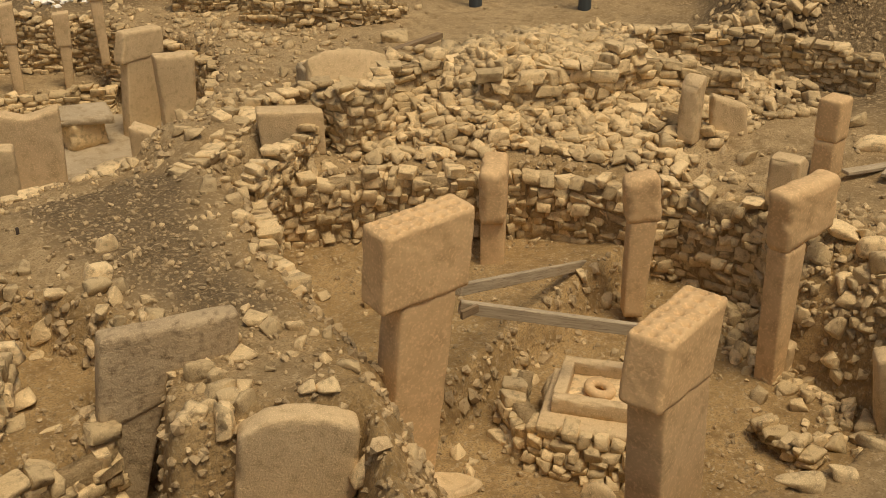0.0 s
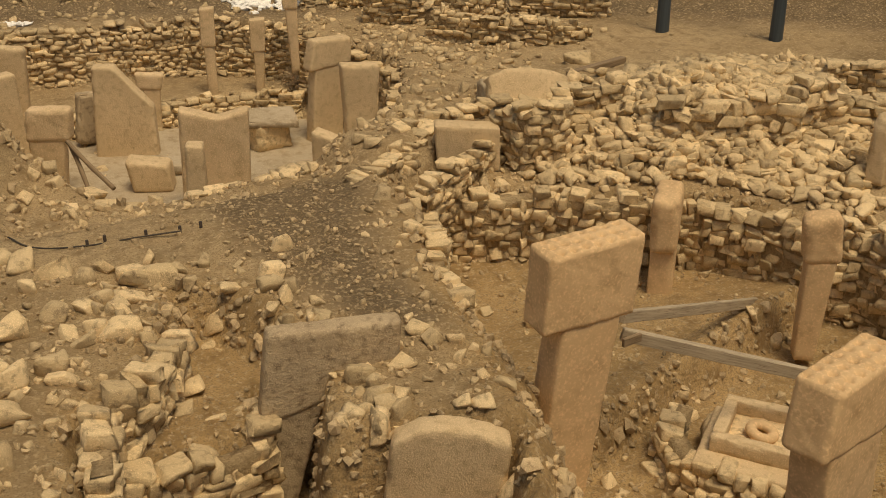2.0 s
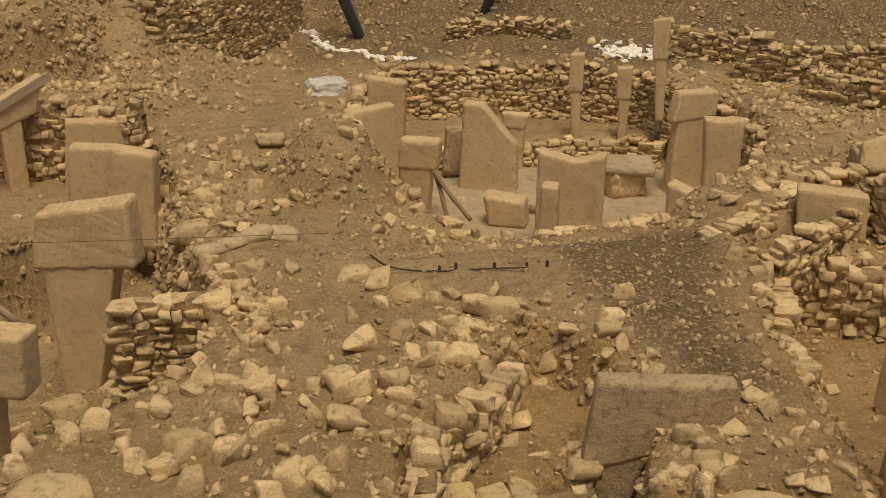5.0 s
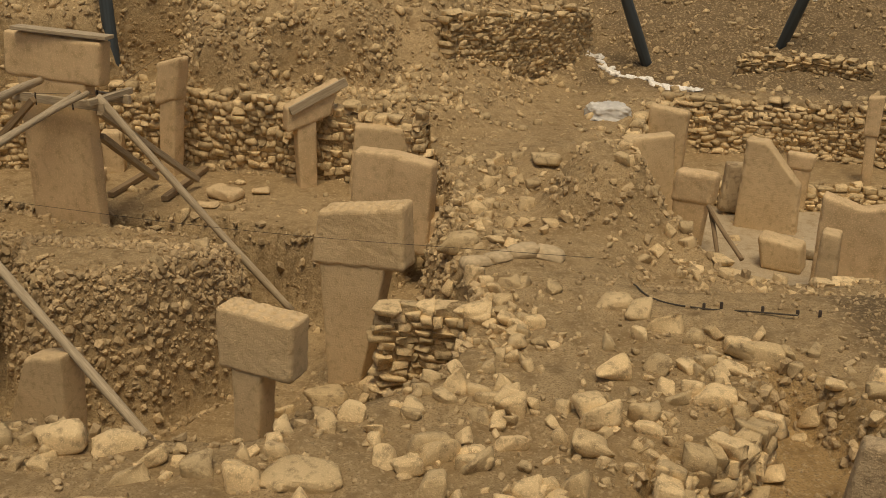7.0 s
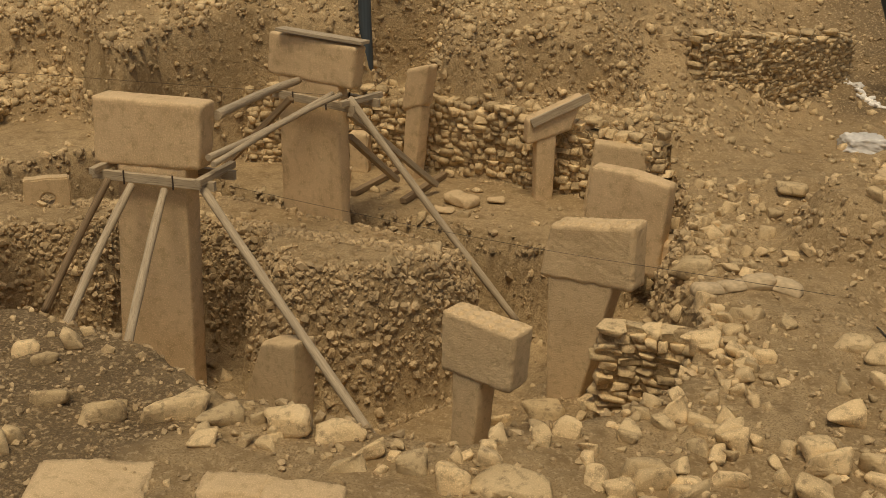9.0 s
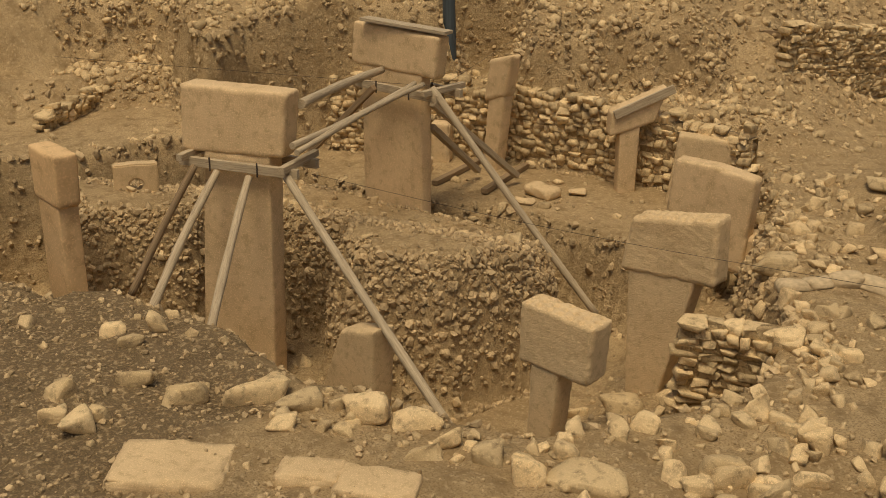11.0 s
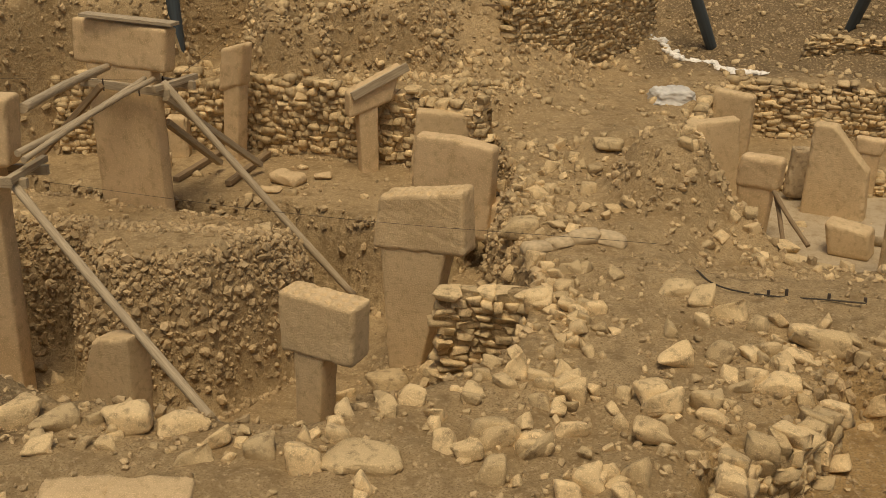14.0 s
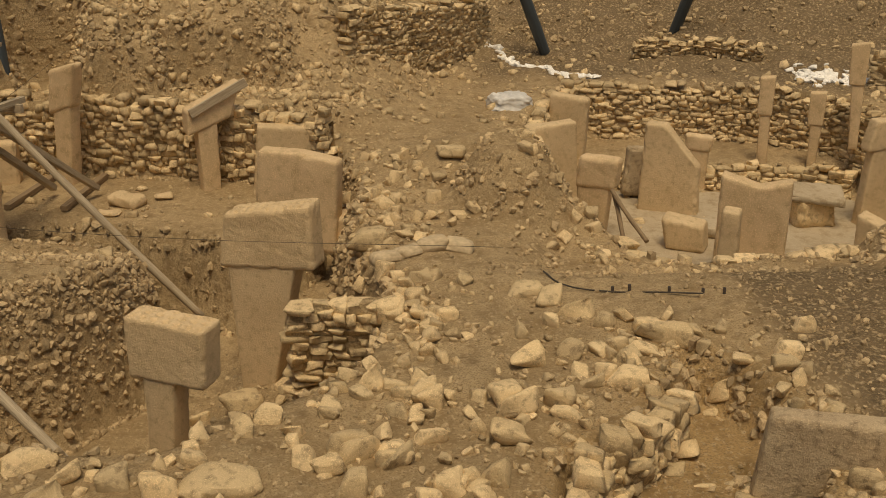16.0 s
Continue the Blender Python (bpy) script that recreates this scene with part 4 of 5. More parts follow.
monolith(5.47, 21.60, -18, 0.42, None, ((-0.63, 3.20), (0.77, 3.20), (0.70, 0.70), (-0.70, 0.70)), "broad cracked limestone slab with notched top", M_TAN, 32, pre=notch, group="upright slabs")
monolith(4.84, 20.75, -19, 0.42, None, ((-0.13, 2.80), (0.22, 2.77), (0.22, 0.80), (-0.22, 0.80)), "narrow pale limestone block stood on end", M_PITTED, 33, group="upright slabs")
monolith(4.55, 23.46, -22, 0.60, None, ((-0.54, 1.66), (0.40, 1.55), (0.46, 0.93), (-0.40, 0.93)), "fallen limestone block on a plaster floor", M_PITTED, 34, name="stone_block", cat="stone block", group="")
monolith(8.04, 21.52, -42, 0.42, None, ((-0.41, 2.37), (0.40, 2.12), (0.39, 0.90), (-0.39, 0.90)), "short broken limestone slab", M_PITTED, 36, group="upright slabs")
monolith(9.18, 17.37, -23, 0.45, None, ((-0.65, 3.61), (0.56, 3.54), (0.58, 2.70), (-0.58, 2.70)), "squared limestone block in a curved wall", M_PITTED, 39, worn=0.03, name="stone_block", cat="stone block", group="")
monolith(7.27, 28.19, -17, 0.30, ((-0.20, 3.73), (0.18, 3.76), (0.15, 2.75), (-0.21, 2.75)), ((-0.15, 2.77), (0.12, 2.77), (0.13, 1.30), (-0.13, 1.30)), "slim limestone post against a ring wall", M_TAN, seed=51, worn=0.03, group="slim posts", name="stone_post", cat="stone post")
monolith(8.45, 27.88, -17, 0.30, ((-0.18, 3.40), (0.22, 3.43), (0.19, 2.57), (-0.18, 2.58)), ((-0.11, 2.64), (0.18, 2.64), (0.10, 1.30), (-0.10, 1.30)), "slim limestone post with widened head", M_TAN, seed=52, worn=0.03, group="slim posts", name="stone_post", cat="stone post")
monolith(9.37, 27.58, -17, 0.30, ((-0.31, 4.65), (0.13, 4.72), (0.11, 3.66), (-0.27, 3.66)), ((-0.21, 3.70), (0.09, 3.70), (0.11, 2.00), (-0.11, 2.00)), "tall limestone post with a pale head", M_TAN, seed=53, worn=0.03, group="slim posts", name="stone_post", cat="stone post")
monolith(-8.38, 14.79, -25, 0.45, None, ((0.19, 2.26), (1.08, 2.53), (0.88, 0.00), (-0.88, 0.00)), "broken pale limestone block leaning in a pit", M_PITTED, 25, name="stone_block", cat="stone block", group="")
slab(3.8, 27.0, 1.0, 2.25, 0.6, 0.3, 10, "dark shaded upright slab", (0, 6), M_GREY, 29, None, "standing_stone", "megalith")
slab(4.95, 24.4, 0.93, 1.2, 1.1, 0.7, -15, "flat fallen slab on a plaster floor", (0, 0), M_PALE, 35)
slab(7.75, 25.1, 1.55, 1.75, 1.35, 1.0, -10, "flat grey capstone resting on rubble", (4, 3), M_PALE, 37, None, "capstone", "stone slab")
slab(7.75, 25.1, 0.9, 1.58, 0.9, 0.7, 10, "rough stone support under a capstone", (0, 0), M_STONE, 38, None, "stone_block", "stone block", 0.08)
slab(11.35, 18.9, 2.7, 3.95, 1.75, 0.4, -12, "large broken slab lying against a wall", (-28, 6), M_PITTED, 40, dome)
slab(10.9, 19.6, 3.1, 3.6, 0.6, 0.45, -12, "pale stone block on a rubble wall", (0, 0), M_PALE, 41, None, "stone_block", "stone block")
slab(15.06, 13.1, 2.9, 4.15, 0.34, 0.36, 20, "small upright limestone post in rubble", (0, 4), M_PITTED, 42, cut(0.0, -0.2), "standing_stone", "megalith")
monolith(15.84, 12.86, -40, 0.24, None, ((-0.37, 3.76), (0.30, 3.55), (0.42, 2.85), (-0.30, 2.85)), "flat broken slab propped on rubble", M_PITTED, 43, name="stone_slab", cat="stone slab", group="")
slab(14.6, 10.5, 2.7, 3.55, 0.6, 0.5, 20, "squared limestone block above a wall", (0, 0), M_PITTED, 44, cut(0.2, 0.15), "stone_block", "stone block")
slab(-7.45, 8.95, 2.75, 3.1, 1.35, 0.95, 22, "large pitted flat slab bedded in soil", (0, 2), M_PITTED, 45, None, "stone_slab", "stone slab", 0.03)
slab(-5.9, 9.5, 2.8, 3.1, 0.8, 0.5, 15, "flat cracked limestone slab in soil", (0, 0), M_PITTED, 46, None, "stone_slab", "stone slab", 0.04)
slab(-5.05, 9.55, 2.8, 3.12, 0.95, 0.6, 10, "flat cracked limestone slab in soil", (0, 0), M_PITTED, 47, None, "stone_slab", "stone slab", 0.04)
slab(12.95, 8.95, 0.8, 1.4, 0.5, 0.45, 6, "squared stone plinth at a pillar foot", (0, 0), M_PITTED, 48, None, "stone_block", "stone block")
for k, (bx, by, sx, sy, sz, yaw) in enumerate(((-7.9, 23.3, 0.75, 0.5, 0.24, -20), (-7.2, 23.7, 0.42, 0.25, 0.12, 20), (-8.1, 22.6, 0.5, 0.3, 0.1, 5), (-11.6, 23.9, 1.1, 0.6, 0.35, 10))):
    slab(bx, by, 2.0, 2.0 + sz, sx, sy, yaw, "flat stone lying on a beaten earth floor", (0, 4), M_PITTED, 60 + k, None, "stone_slab", "stone slab", 0.05)
slab(-11.2, 25.0, 1.95, 3.0, 0.5, 0.45, 10, "short stone stub by an enclosure wall", (0, 0), M_PITTED, 66, None, "stone_block", "stone block", 0.03)


def holed(name, x, y, z, size, thick, hole, yaw, label, m):
    """An upright square slab with a round hole through it."""
    bm = bmesh.new()
    n = 32
    rows = []
    for yy in (-thick / 2, thick / 2):
        inner, outer = [], []
        for i in range(n):
            a = 2 * math.pi * i / n
            c, s = math.cos(a), math.sin(a)
            k = size / 2 / max(abs(c), abs(s))
            k *= 1 + 0.02 * math.sin(5 * a)
            inner.append(bm.verts.new((hole * c, yy, hole * s)))
            outer.append(bm.verts.new((k * c, yy, k * s)))
        rows.append((inner, outer))
    (i0, o0), (i1, o1) = rows
    for i in range(n):
        j = (i + 1) % n
        bm.faces.new((i0[i], i0[j], o0[j], o0[i]))
        bm.faces.new((i1[i], o1[i], o1[j], i1[j]))
        bm.faces.new((o0[i], o0[j], o1[j], o1[i]))
        bm.faces.new((i0[i], i1[i], i1[j], i0[j]))
    bmesh.ops.recalc_face_normals(bm, faces=bm.faces)
    bmesh.ops.bevel(bm, geom=[e for e in bm.edges if e.calc_face_angle(0) > 0.8], offset=0.03, segments=2, affect="EDGES")
    me = bpy.data.meshes.new(name)
    bm.to_mesh(me)
    bm.free()
    me.materials.append(m)
    ob = new(name, me)
    ob.matrix_world = pose(x, y, z, 0, 0, yaw)
    return tagged(ob, label, "porthole stone")


holed("porthole_stone", -14.95, 17.75, 2.95, 0.9, 0.3, 0.14, 40, "square stone slab with a round hole", M_PITTED)

# porthole stone lying on its podium
drystone("podium_facing", "low rounded podium faced with small stones", [(10.6, 8.9), (9.9, 8.2), (9.2, 8.15), (8.55, 8.75), (8.3, 9.4), (8.5, 10.1), (9.1, 10.6)], (0.9, 0.9), (1.5, 1.5), 0.22, 0.14, 0.1, seed=31)
slab(9.5, 9.4, 0.9, 1.42, 1.6, 1.45, -45, "packed stone fill of a podium", (0, 0), M_STONE, 70, None, "podium", "podium", 0.06, 0.25)
tub = thing("porthole_trough", 9.42, 9.22, 1.4, "lying limestone frame with raised rim and apron", "porthole stone")
tub.rotation_euler = (0, 0, radians(-51))
under("apron", slab_mesh("apron", 1.55, 1.5, 0.16, M_PITTED, 0.04, 0.012, 71), tub, pose(-0.02, -0.16, 0))
for k, (px_, py_, lx, ly) in enumerate(((0.0, -0.5, 1.3, 0.17), (0.0, 0.5, 1.3, 0.17), (-0.57, 0.0, 0.17, 0.86), (0.57, 0.0, 0.17, 0.86))):
    under("rim", slab_mesh("rim", lx, ly, 0.26, M_PITTED, 0.022, 0.01, 72 + k, None, 0.05), tub, pose(px_, py_, 0.13))
under("bed", slab_mesh("bed", 1.0, 0.86, 0.05, M_STONE, 0.01, 0.03, 78, None, 0.05), tub, pose(0, 0, 0.15))
bm = bmesh.new()
for i in range(28):
    a = 2 * math.pi * i / 28
    for j in range(12):
        b = 2 * math.pi * j / 12
        q = 0.15 + 0.075 * math.cos(b)
        bm.verts.new((q * math.cos(a), q * math.sin(a), 0.07 * math.sin(b)))
bm.verts.ensure_lookup_table()
for i in range(28):
    for j in range(12):
        bm.faces.new([bm.verts[(i + u) % 28 * 12 + (j + w) % 12] for u, w in ((0, 0), (1, 0), (1, 1), (0, 1))])
me = bpy.data.meshes.new("stone_ring")
bm.to_mesh(me)
bm.free()
me.materials.append(M_PILLAR)
me.polygons.foreach_set("use_smooth", [True] * len(me.polygons))
ring = new("stone_ring", me)
ring.matrix_world = pose(9.36, 9.26, 1.68, 10, 6, 0)
tagged(ring, "worn limestone ring lying in a stone frame", "stone ring")

# shallow worn basin in the pit floor beside the tallest pillar
rad, turn = np.meshgrid(np.linspace(0, 1, 12), np.linspace(0, 2 * np.pi, 40, endpoint=False), indexing="ij")
wob = 1 + 0.08 * np.sin(3 * turn + 1) + 0.04 * np.sin(7 * turn)
bz = 0.06 * np.exp(-((rad - 0.78) / 0.16) ** 2) - 0.02 * ramp(0.6, 0.2, rad) - 0.05 * ramp(0.88, 1.0, rad)
ids = np.arange(rad.size).reshape(rad.shape)
ring_q = np.stack([ids[:-1], ids[1:], np.roll(ids, -1, 1)[1:], np.roll(ids, -1, 1)[:-1]], -1).reshape(-1, 4)
basin = new("stone_basin", mesh_of("stone_basin", np.stack([0.42 * rad * wob * np.cos(turn), 0.27 * rad * wob * np.sin(turn), bz], -1).reshape(-1, 3), ring_q, M_PITTED))
basin.matrix_world = pose(7.0, 9.55, zat(7.0, 9.55) + 0.03, 0, 0, -35)
tagged(basin, "shallow worn stone basin bedded in the pit floor", "stone basin")
drystone("wall_floor_stub", "low stub of small stones on the pit floor", [(11.2, 7.05), (11.1, 7.5), (11.25, 7.95)][::-1], (0.9, 0.9), (1.25, 1.2), 0.2, 0.1, seed=34)
slab(13.7, 7.9, 1.7, 1.98, 0.8, 0.5, -45, "squared limestone block bedded in a rubble slope", (0, 3), M_PITTED, 81, None, "stone_block", "stone block", 0.03)
monolith(12.72, 6.88, -45, 0.40, None, ((-0.40, 2.16), (-0.07, 2.27), (0.18, 0.80), (-0.18, 0.80)), "leaning limestone pillar stump in a rubble slope", M_PITTED, 82, group="upright slabs")

# pale floor of the ring enclosure
floor_pts = [p for p in inset(PIT_C, 0, 19, 0.7) if p[1] < 27.4] + [(3.0, 27.5), (8.6, 27.3)]
cxy = np.mean(floor_pts, axis=0)
floor_pts.sort(key=lambda p: math.atan2(p[1] - cxy[1], p[0] - cxy[0]))
bm = bmesh.new()
lo = bm.faces.new([bm.verts.new((x, y, 0.86)) for x, y in floor_pts])
up = bmesh.ops.extrude_face_region(bm, geom=[lo])
bmesh.ops.translate(bm, vec=(0, 0, 0.075), verts=[v for v in up["geom"] if isinstance(v, bmesh.types.BMVert)])
bmesh.ops.recalc_face_normals(bm, faces=bm.faces)
me = bpy.data.meshes.new("floor_plaster")
bm.to_mesh(me)
bm.free()
me.materials.append(M_PALE)
tagged(new("floor_plaster", me), "pale worn plaster floor of a round enclosure", "floor", kind="structure")

# ---- timber bracing ----


def beam_mesh(name, length, w, h, m, seed=0):
    """A sawn timber along its own x axis."""
    me = slab_mesh(name, length, w, h, m, 0.008, 0.004, seed, lambda v: v - np.array([0, 0, h / 2]), 0.1, False)
    return me


def aim(p, q, roll=0):
    p, q = Vector(p), Vector(q)
    d = (q - p).normalized()
    m = d.to_track_quat("X", "Z").to_matrix().to_4x4()
    return Matrix.Translation((p + q) / 2) @ m @ Matrix.Rotation(radians(roll), 4, "X"), (q - p).length


def beam(p, q, w, h, label, m=None, name="timber_beam", cat="timber", roll=0, group=""):
    mt, L = aim(p, q, roll)
    ob = new(name, beam_mesh(name, L, w, h, m or M_WOOD, int(abs(p[0] * 10))))
    ob.matrix_world = mt
    return tagged(ob, label, cat, group)


def pole(p, q, r0, r1, label, m=None, name="timber_pole", cat="pole", bend=0.03, group="", seed=0, n=24):
    mt, L = aim(p, q)
    g = np.random.default_rng(seed + int(L * 100))
    t = np.linspace(0, 1, n)
    ph = g.uniform(0, 6, 4)
    cy = bend * (np.sin(np.pi * t) * np.sin(ph[0]) + 0.4 * np.sin(5 * t + ph[1]))
    cz = bend * (np.sin(np.pi * t) * np.cos(ph[0]) + 0.4 * np.sin(4 * t + ph[2]))
    k = 12
    a = np.arange(k) * 2 * np.pi / k
    rad = (r0 + (r1 - r0) * t) * (1 + 0.05 * np.sin(17 * t + ph[3]))
    P = np.stack([np.repeat((t - 0.5) * L, k), (cy[:, None] + rad[:, None] * np.cos(a)).ravel(), (cz[:, None] + rad[:, None] * np.sin(a)).ravel()], 1)
    P = np.concatenate([P, [[-L / 2, cy[0], cz[0]], [L / 2, cy[-1], cz[-1]]]])
    f = [(i * k + j, (i + 1) * k + j, (i + 1) * k + (j + 1) % k, i * k + (j + 1) % k) for i in range(n - 1) for j in range(k)]
    me = bpy.data.meshes.new(name)
    caps = [(n * k, j, (j + 1) % k) for j in range(k)] + [(n * k + 1, (n - 1) * k + (j + 1) % k, (n - 1) * k + j) for j in range(k)]
    me.from_pydata(P.tolist(), [], f + caps)
    me.polygons.foreach_set("use_smooth", [True] * len(f) + [False] * len(caps))
    me.materials.append(m or M_POLE)
    ob = new(name, me)
    ob.matrix_world = mt
    return tagged(ob, label, cat, group)


def clamp_frame(x, y, z, yaw, half, depth, label):
    """Two beams and two cross pieces bolted round a pillar's neck."""
    c = thing("timber_clamp", x, y, z, label, "timber clamp")
    c.rotation_euler = (0, 0, radians(yaw))
    for s in (-1, 1):
        b = under("beam", beam_mesh("beam", 2 * half, 0.1, 0.17, M_WOOD, 3 + s), c, pose(0, s * depth, 0))
        for u in (-0.45, 0.35):
            under("bolt", beam_mesh("bolt", 0.26, 0.03, 0.02, M_IRON), b, pose(u * half, -0.06, 0.0, 0, 90, 0), "dark iron bolt")
        under("cross_piece", beam_mesh("cross_piece", 2 * depth + 0.55, 0.12, 0.12, M_WOOD, 5 + s), c, pose(s * (half - 0.18), 0, 0.12, 0, 0, 90))
    return c


clamp_frame(-11.1, 16.25, 4.3, 2, 1.22, 0.36, "weathered timber beams clamped round a pillar neck")
clamp_frame(-10.25, 21.1, 4.75, -18, 1.2, 0.36, "weathered timber beams clamped round a pillar neck")
pole((-10.05, 15.85, 4.25), (-5.35, 13.15, 1.2), 0.075, 0.075, "long straight grey bracing pole", bend=0.02, group="bracing poles")
pole((-10.75, 15.75, 4.2), (-9.75, 12.85, 2.3), 0.07, 0.08, "crooked pale bracing pole", bend=0.07, group="bracing poles")
pole((-11.45, 15.75, 4.2), (-11.2, 13.3, 2.5), 0.07, 0.08, "pale slanting bracing pole", bend=0.03, group="bracing poles")
pole((-11.95, 15.8, 4.25), (-12.75, 14.7, 2.0), 0.065, 0.07, "dark brown bracing pole", M_BROWN, bend=0.02, group="bracing poles")
pole((-9.4, 20.45, 4.95), (-5.6, 20.2, 0.7), 0.075, 0.075, "long straight grey bracing pole", bend=0.02, group="bracing poles")
pole((-10.1, 16.5, 5.4), (-10.6, 20.6, 5.2), 0.085, 0.08, "thick pole spanning two pillars", bend=0.03, group="bracing poles")
pole((-10.0, 15.95, 4.78), (-9.75, 20.4, 5.02), 0.06, 0.06, "pale pole tied to its twin between pillars", bend=0.05, group="bracing poles")
pole((-9.88, 15.9, 4.72), (-9.6, 20.45, 4.98), 0.055, 0.055, "pale pole tied to its twin between pillars", bend=0.05, group="bracing poles", seed=4)
beam((-10.8, 20.6, 4.8), (-12.6, 20.9, 3.1), 0.14, 0.12, "dark brown slanting timber brace", M_BROWN)
beam((-9.6, 20.95, 4.5), (-8.75, 23.9, 2.2), 0.15, 0.13, "grey slanting timber brace", M_WOOD)
beam((-9.8, 21.3, 3.9), (-9.75, 23.9, 2.2), 0.15, 0.13, "grey slanting timber brace", M_WOOD)
beam((-10.45, 22.9, 2.08), (-10.2, 25.2, 2.08), 0.16, 0.12, "brown timber sleeper on earth floor", M_BROWN)
beam((-9.15, 22.8, 2.08), (-9.0, 25.2, 2.08), 0.16, 0.12, "brown timber sleeper on earth floor", M_BROWN)
beam((-11.35, 21.25, 6.12), (-9.15, 20.75, 6.05), 0.3, 0.07, "weathered plank lying on a pillar head", M_WOOD, "plank", "plank")
beam((-6.51, 24.07, 3.86), (-5.34, 24.74, 4.45), 0.07, 0.2, "grey plank bolted along a pillar head", M_WOOD, "plank", "plank")
beam((7.75, 10.35, 3.25), (12.35, 12.6, 1.4), 0.09, 0.16, "grey timber brace from pillar to wall", M_WOOD)
beam((7.65, 10.2, 3.1), (10.17, 8.88, 2.45), 0.1, 0.17, "grey timber beam between two pillars", M_WOOD)
beam((12.1, 12.75, 1.35), (12.75, 12.45, 1.35), 0.16, 0.12, "short timber block at a brace foot", M_BROWN, "timber_block")
beam((7.5, 9.96, 3.12), (7.8, 10.0, 3.12), 0.05, 0.12, "dark timber wedge at a pillar edge", M_BROWN, "timber_block")
beam((13.5, 20.75, 3.12), (15.4, 21.35, 3.12), 0.18, 0.14, "old timber beam lying on the ground", M_BROWN)
beam((15.9, 10.3, 3.0), (17.3, 9.9, 3.0), 0.2, 0.06, "grey plank lying on soil", M_WOOD, "plank", "plank")
beam((16.2, 9.7, 3.05), (17.6, 10.2, 3.05), 0.2, 0.06, "grey plank lying on soil", M_WOOD, "plank", "plank")
pole((2.84, 23.4, 2.3), (3.5, 22.3, 1.5), 0.05, 0.05, "brown prop leaning on a pillar", M_BROWN, bend=0.02, group="props")
pole((2.9, 23.5, 2.2), (3.1, 22.5, 1.2), 0.05, 0.05, "brown prop leaning on a pillar", M_BROWN, bend=0.02, group="props")

# ---- steel posts of the shelter ----
for p, q in (((-11.36, 25.9, 3.0), (-11.75, 26.3, 12.0)), ((2.06, 34.8, 2.8), (-1.4, 31.9, 12.0)), ((5.94, 35.6, 3.2), (8.2, 32.0, 12.0)), ((18.2, 23.6, 2.6), (18.2, 23.6, 12.0)), ((20.3, 21.6, 2.6), (20.3, 21.6, 12.0))):
    pole(p, q, 0.17, 0.17, "dark blue-grey painted steel shelter post", M_STEEL, "shelter_post", "steel post", 0.0, "shelter posts")

# ---- cables, hose, bags, sheet ----


def cord(name, pts, r, m, label, cat):
    cu = bpy.data.curves.new(name, "CURVE")
    cu.dimensions, cu.bevel_depth, cu.bevel_resolution = "3D", r, 2
    sp = cu.splines.new("BEZIER")
    sp.bezier_points.add(len(pts) - 1)
    for b, p in zip(sp.bezier_points, pts):
        b.co, b.handle_left_type, b.handle_right_type = p, "AUTO", "AUTO"
    dg = bpy.context.evaluated_depsgraph_get()
    tmp = bpy.data.objects.new("tmp", cu)
    me = bpy.data.meshes.new_from_object(tmp)
    bpy.data.objects.remove(tmp)
    me.name = name
    me.materials.clear()
    me.materials.append(m)
    return tagged(new(name, me), label, cat)


cord("wire", [(-10.6, 17.6, 3.75), (-5.2, 16.3, 3.86), (0.3, 15.0, 4.2)], 0.004, M_CABLE, "thin dark wire strung over the pit", "wire")
cord("wire", [(-9.3, 21.0, 4.95), (-9.5, 25.2, 5.1)], 0.004, M_CABLE, "thin dark wire strung between pillars", "wire")
cord("wire", [(-17.0, 18.0, 5.4), (-9.4, 20.4, 5.0)], 0.004, M_CABLE, "thin dark wire strung between pillars", "wire")
hz = [(1.0, 16.9), (1.3, 16.35), (2.0, 16.15), (2.8, 15.95), (3.4, 15.85)]
cord("hose", [(x, y, zat(x, y) + 0.04) for x, y in hz], 0.014, M_CABLE, "black irrigation hose lying on soil", "hose")
for x, y in ((2.05, 16.2), (2.3, 16.1), (2.9, 16.0), (3.4, 15.9), (3.72, 15.87)):
    ob = new("peg", slab_mesh("peg", 0.05, 0.05, 0.15, M_IRON, 0.015, 0.005, 3))
    ob.location = (x, y, zat(x, y) - 0.04)
    tagged(ob, "short dark peg beside a hose", "peg", "hose pegs")


def sandbag(x, y, yaw, tilt=0, s=1.0, dz=0.0):
    me = slab_mesh("sandbag", 0.75 * s, 0.46 * s, 0.34 * s, M_BAG, 0.12, 0.035, int(10 * abs(x)), lambda v: np.stack([v[:, 0], v[:, 1] * (1 - 0.35 * np.abs(v[:, 0] / 0.4) ** 4), v[:, 2] * (1 - 0.3 * np.abs(v[:, 0] / 0.4) ** 3)], 1), 0.05)
    ob = new("sandbag", me)
    ob.matrix_world = pose(x, y, zat(x, y) - 0.07 + dz, 0, tilt, yaw)
    tagged(ob, "dusty tan woven sandbag slumped on soil", "sandbag", "sandbags")


for a in ((-1.62, 17.3, 40, 5, 0.75), (-1.25, 17.65, 38, 0, 0.75), (-0.85, 17.95, 20, -4, 0.8), (-0.45, 18.05, -10, 6, 0.8)):
    sandbag(*a)
for a in ((-3.3, 18.9, 60, 0), (-3.2, 19.3, 40, 0, 0.9, 0.15)):
    sandbag(*a)
sheet = new("plastic_sheet", slab_mesh("plastic_sheet", 1.0, 0.8, 0.75, M_FILM, 0.08, 0.14, 8, lambda v: np.stack([v[:, 0] * (1.15 - 0.4 * v[:, 2]), v[:, 1] * (1.15 - 0.4 * v[:, 2]), 0.6 * v[:, 2]], 1), 0.05))
sheet.matrix_world = pose(0.72, 28.6, 2.75, 0, 0, 20)
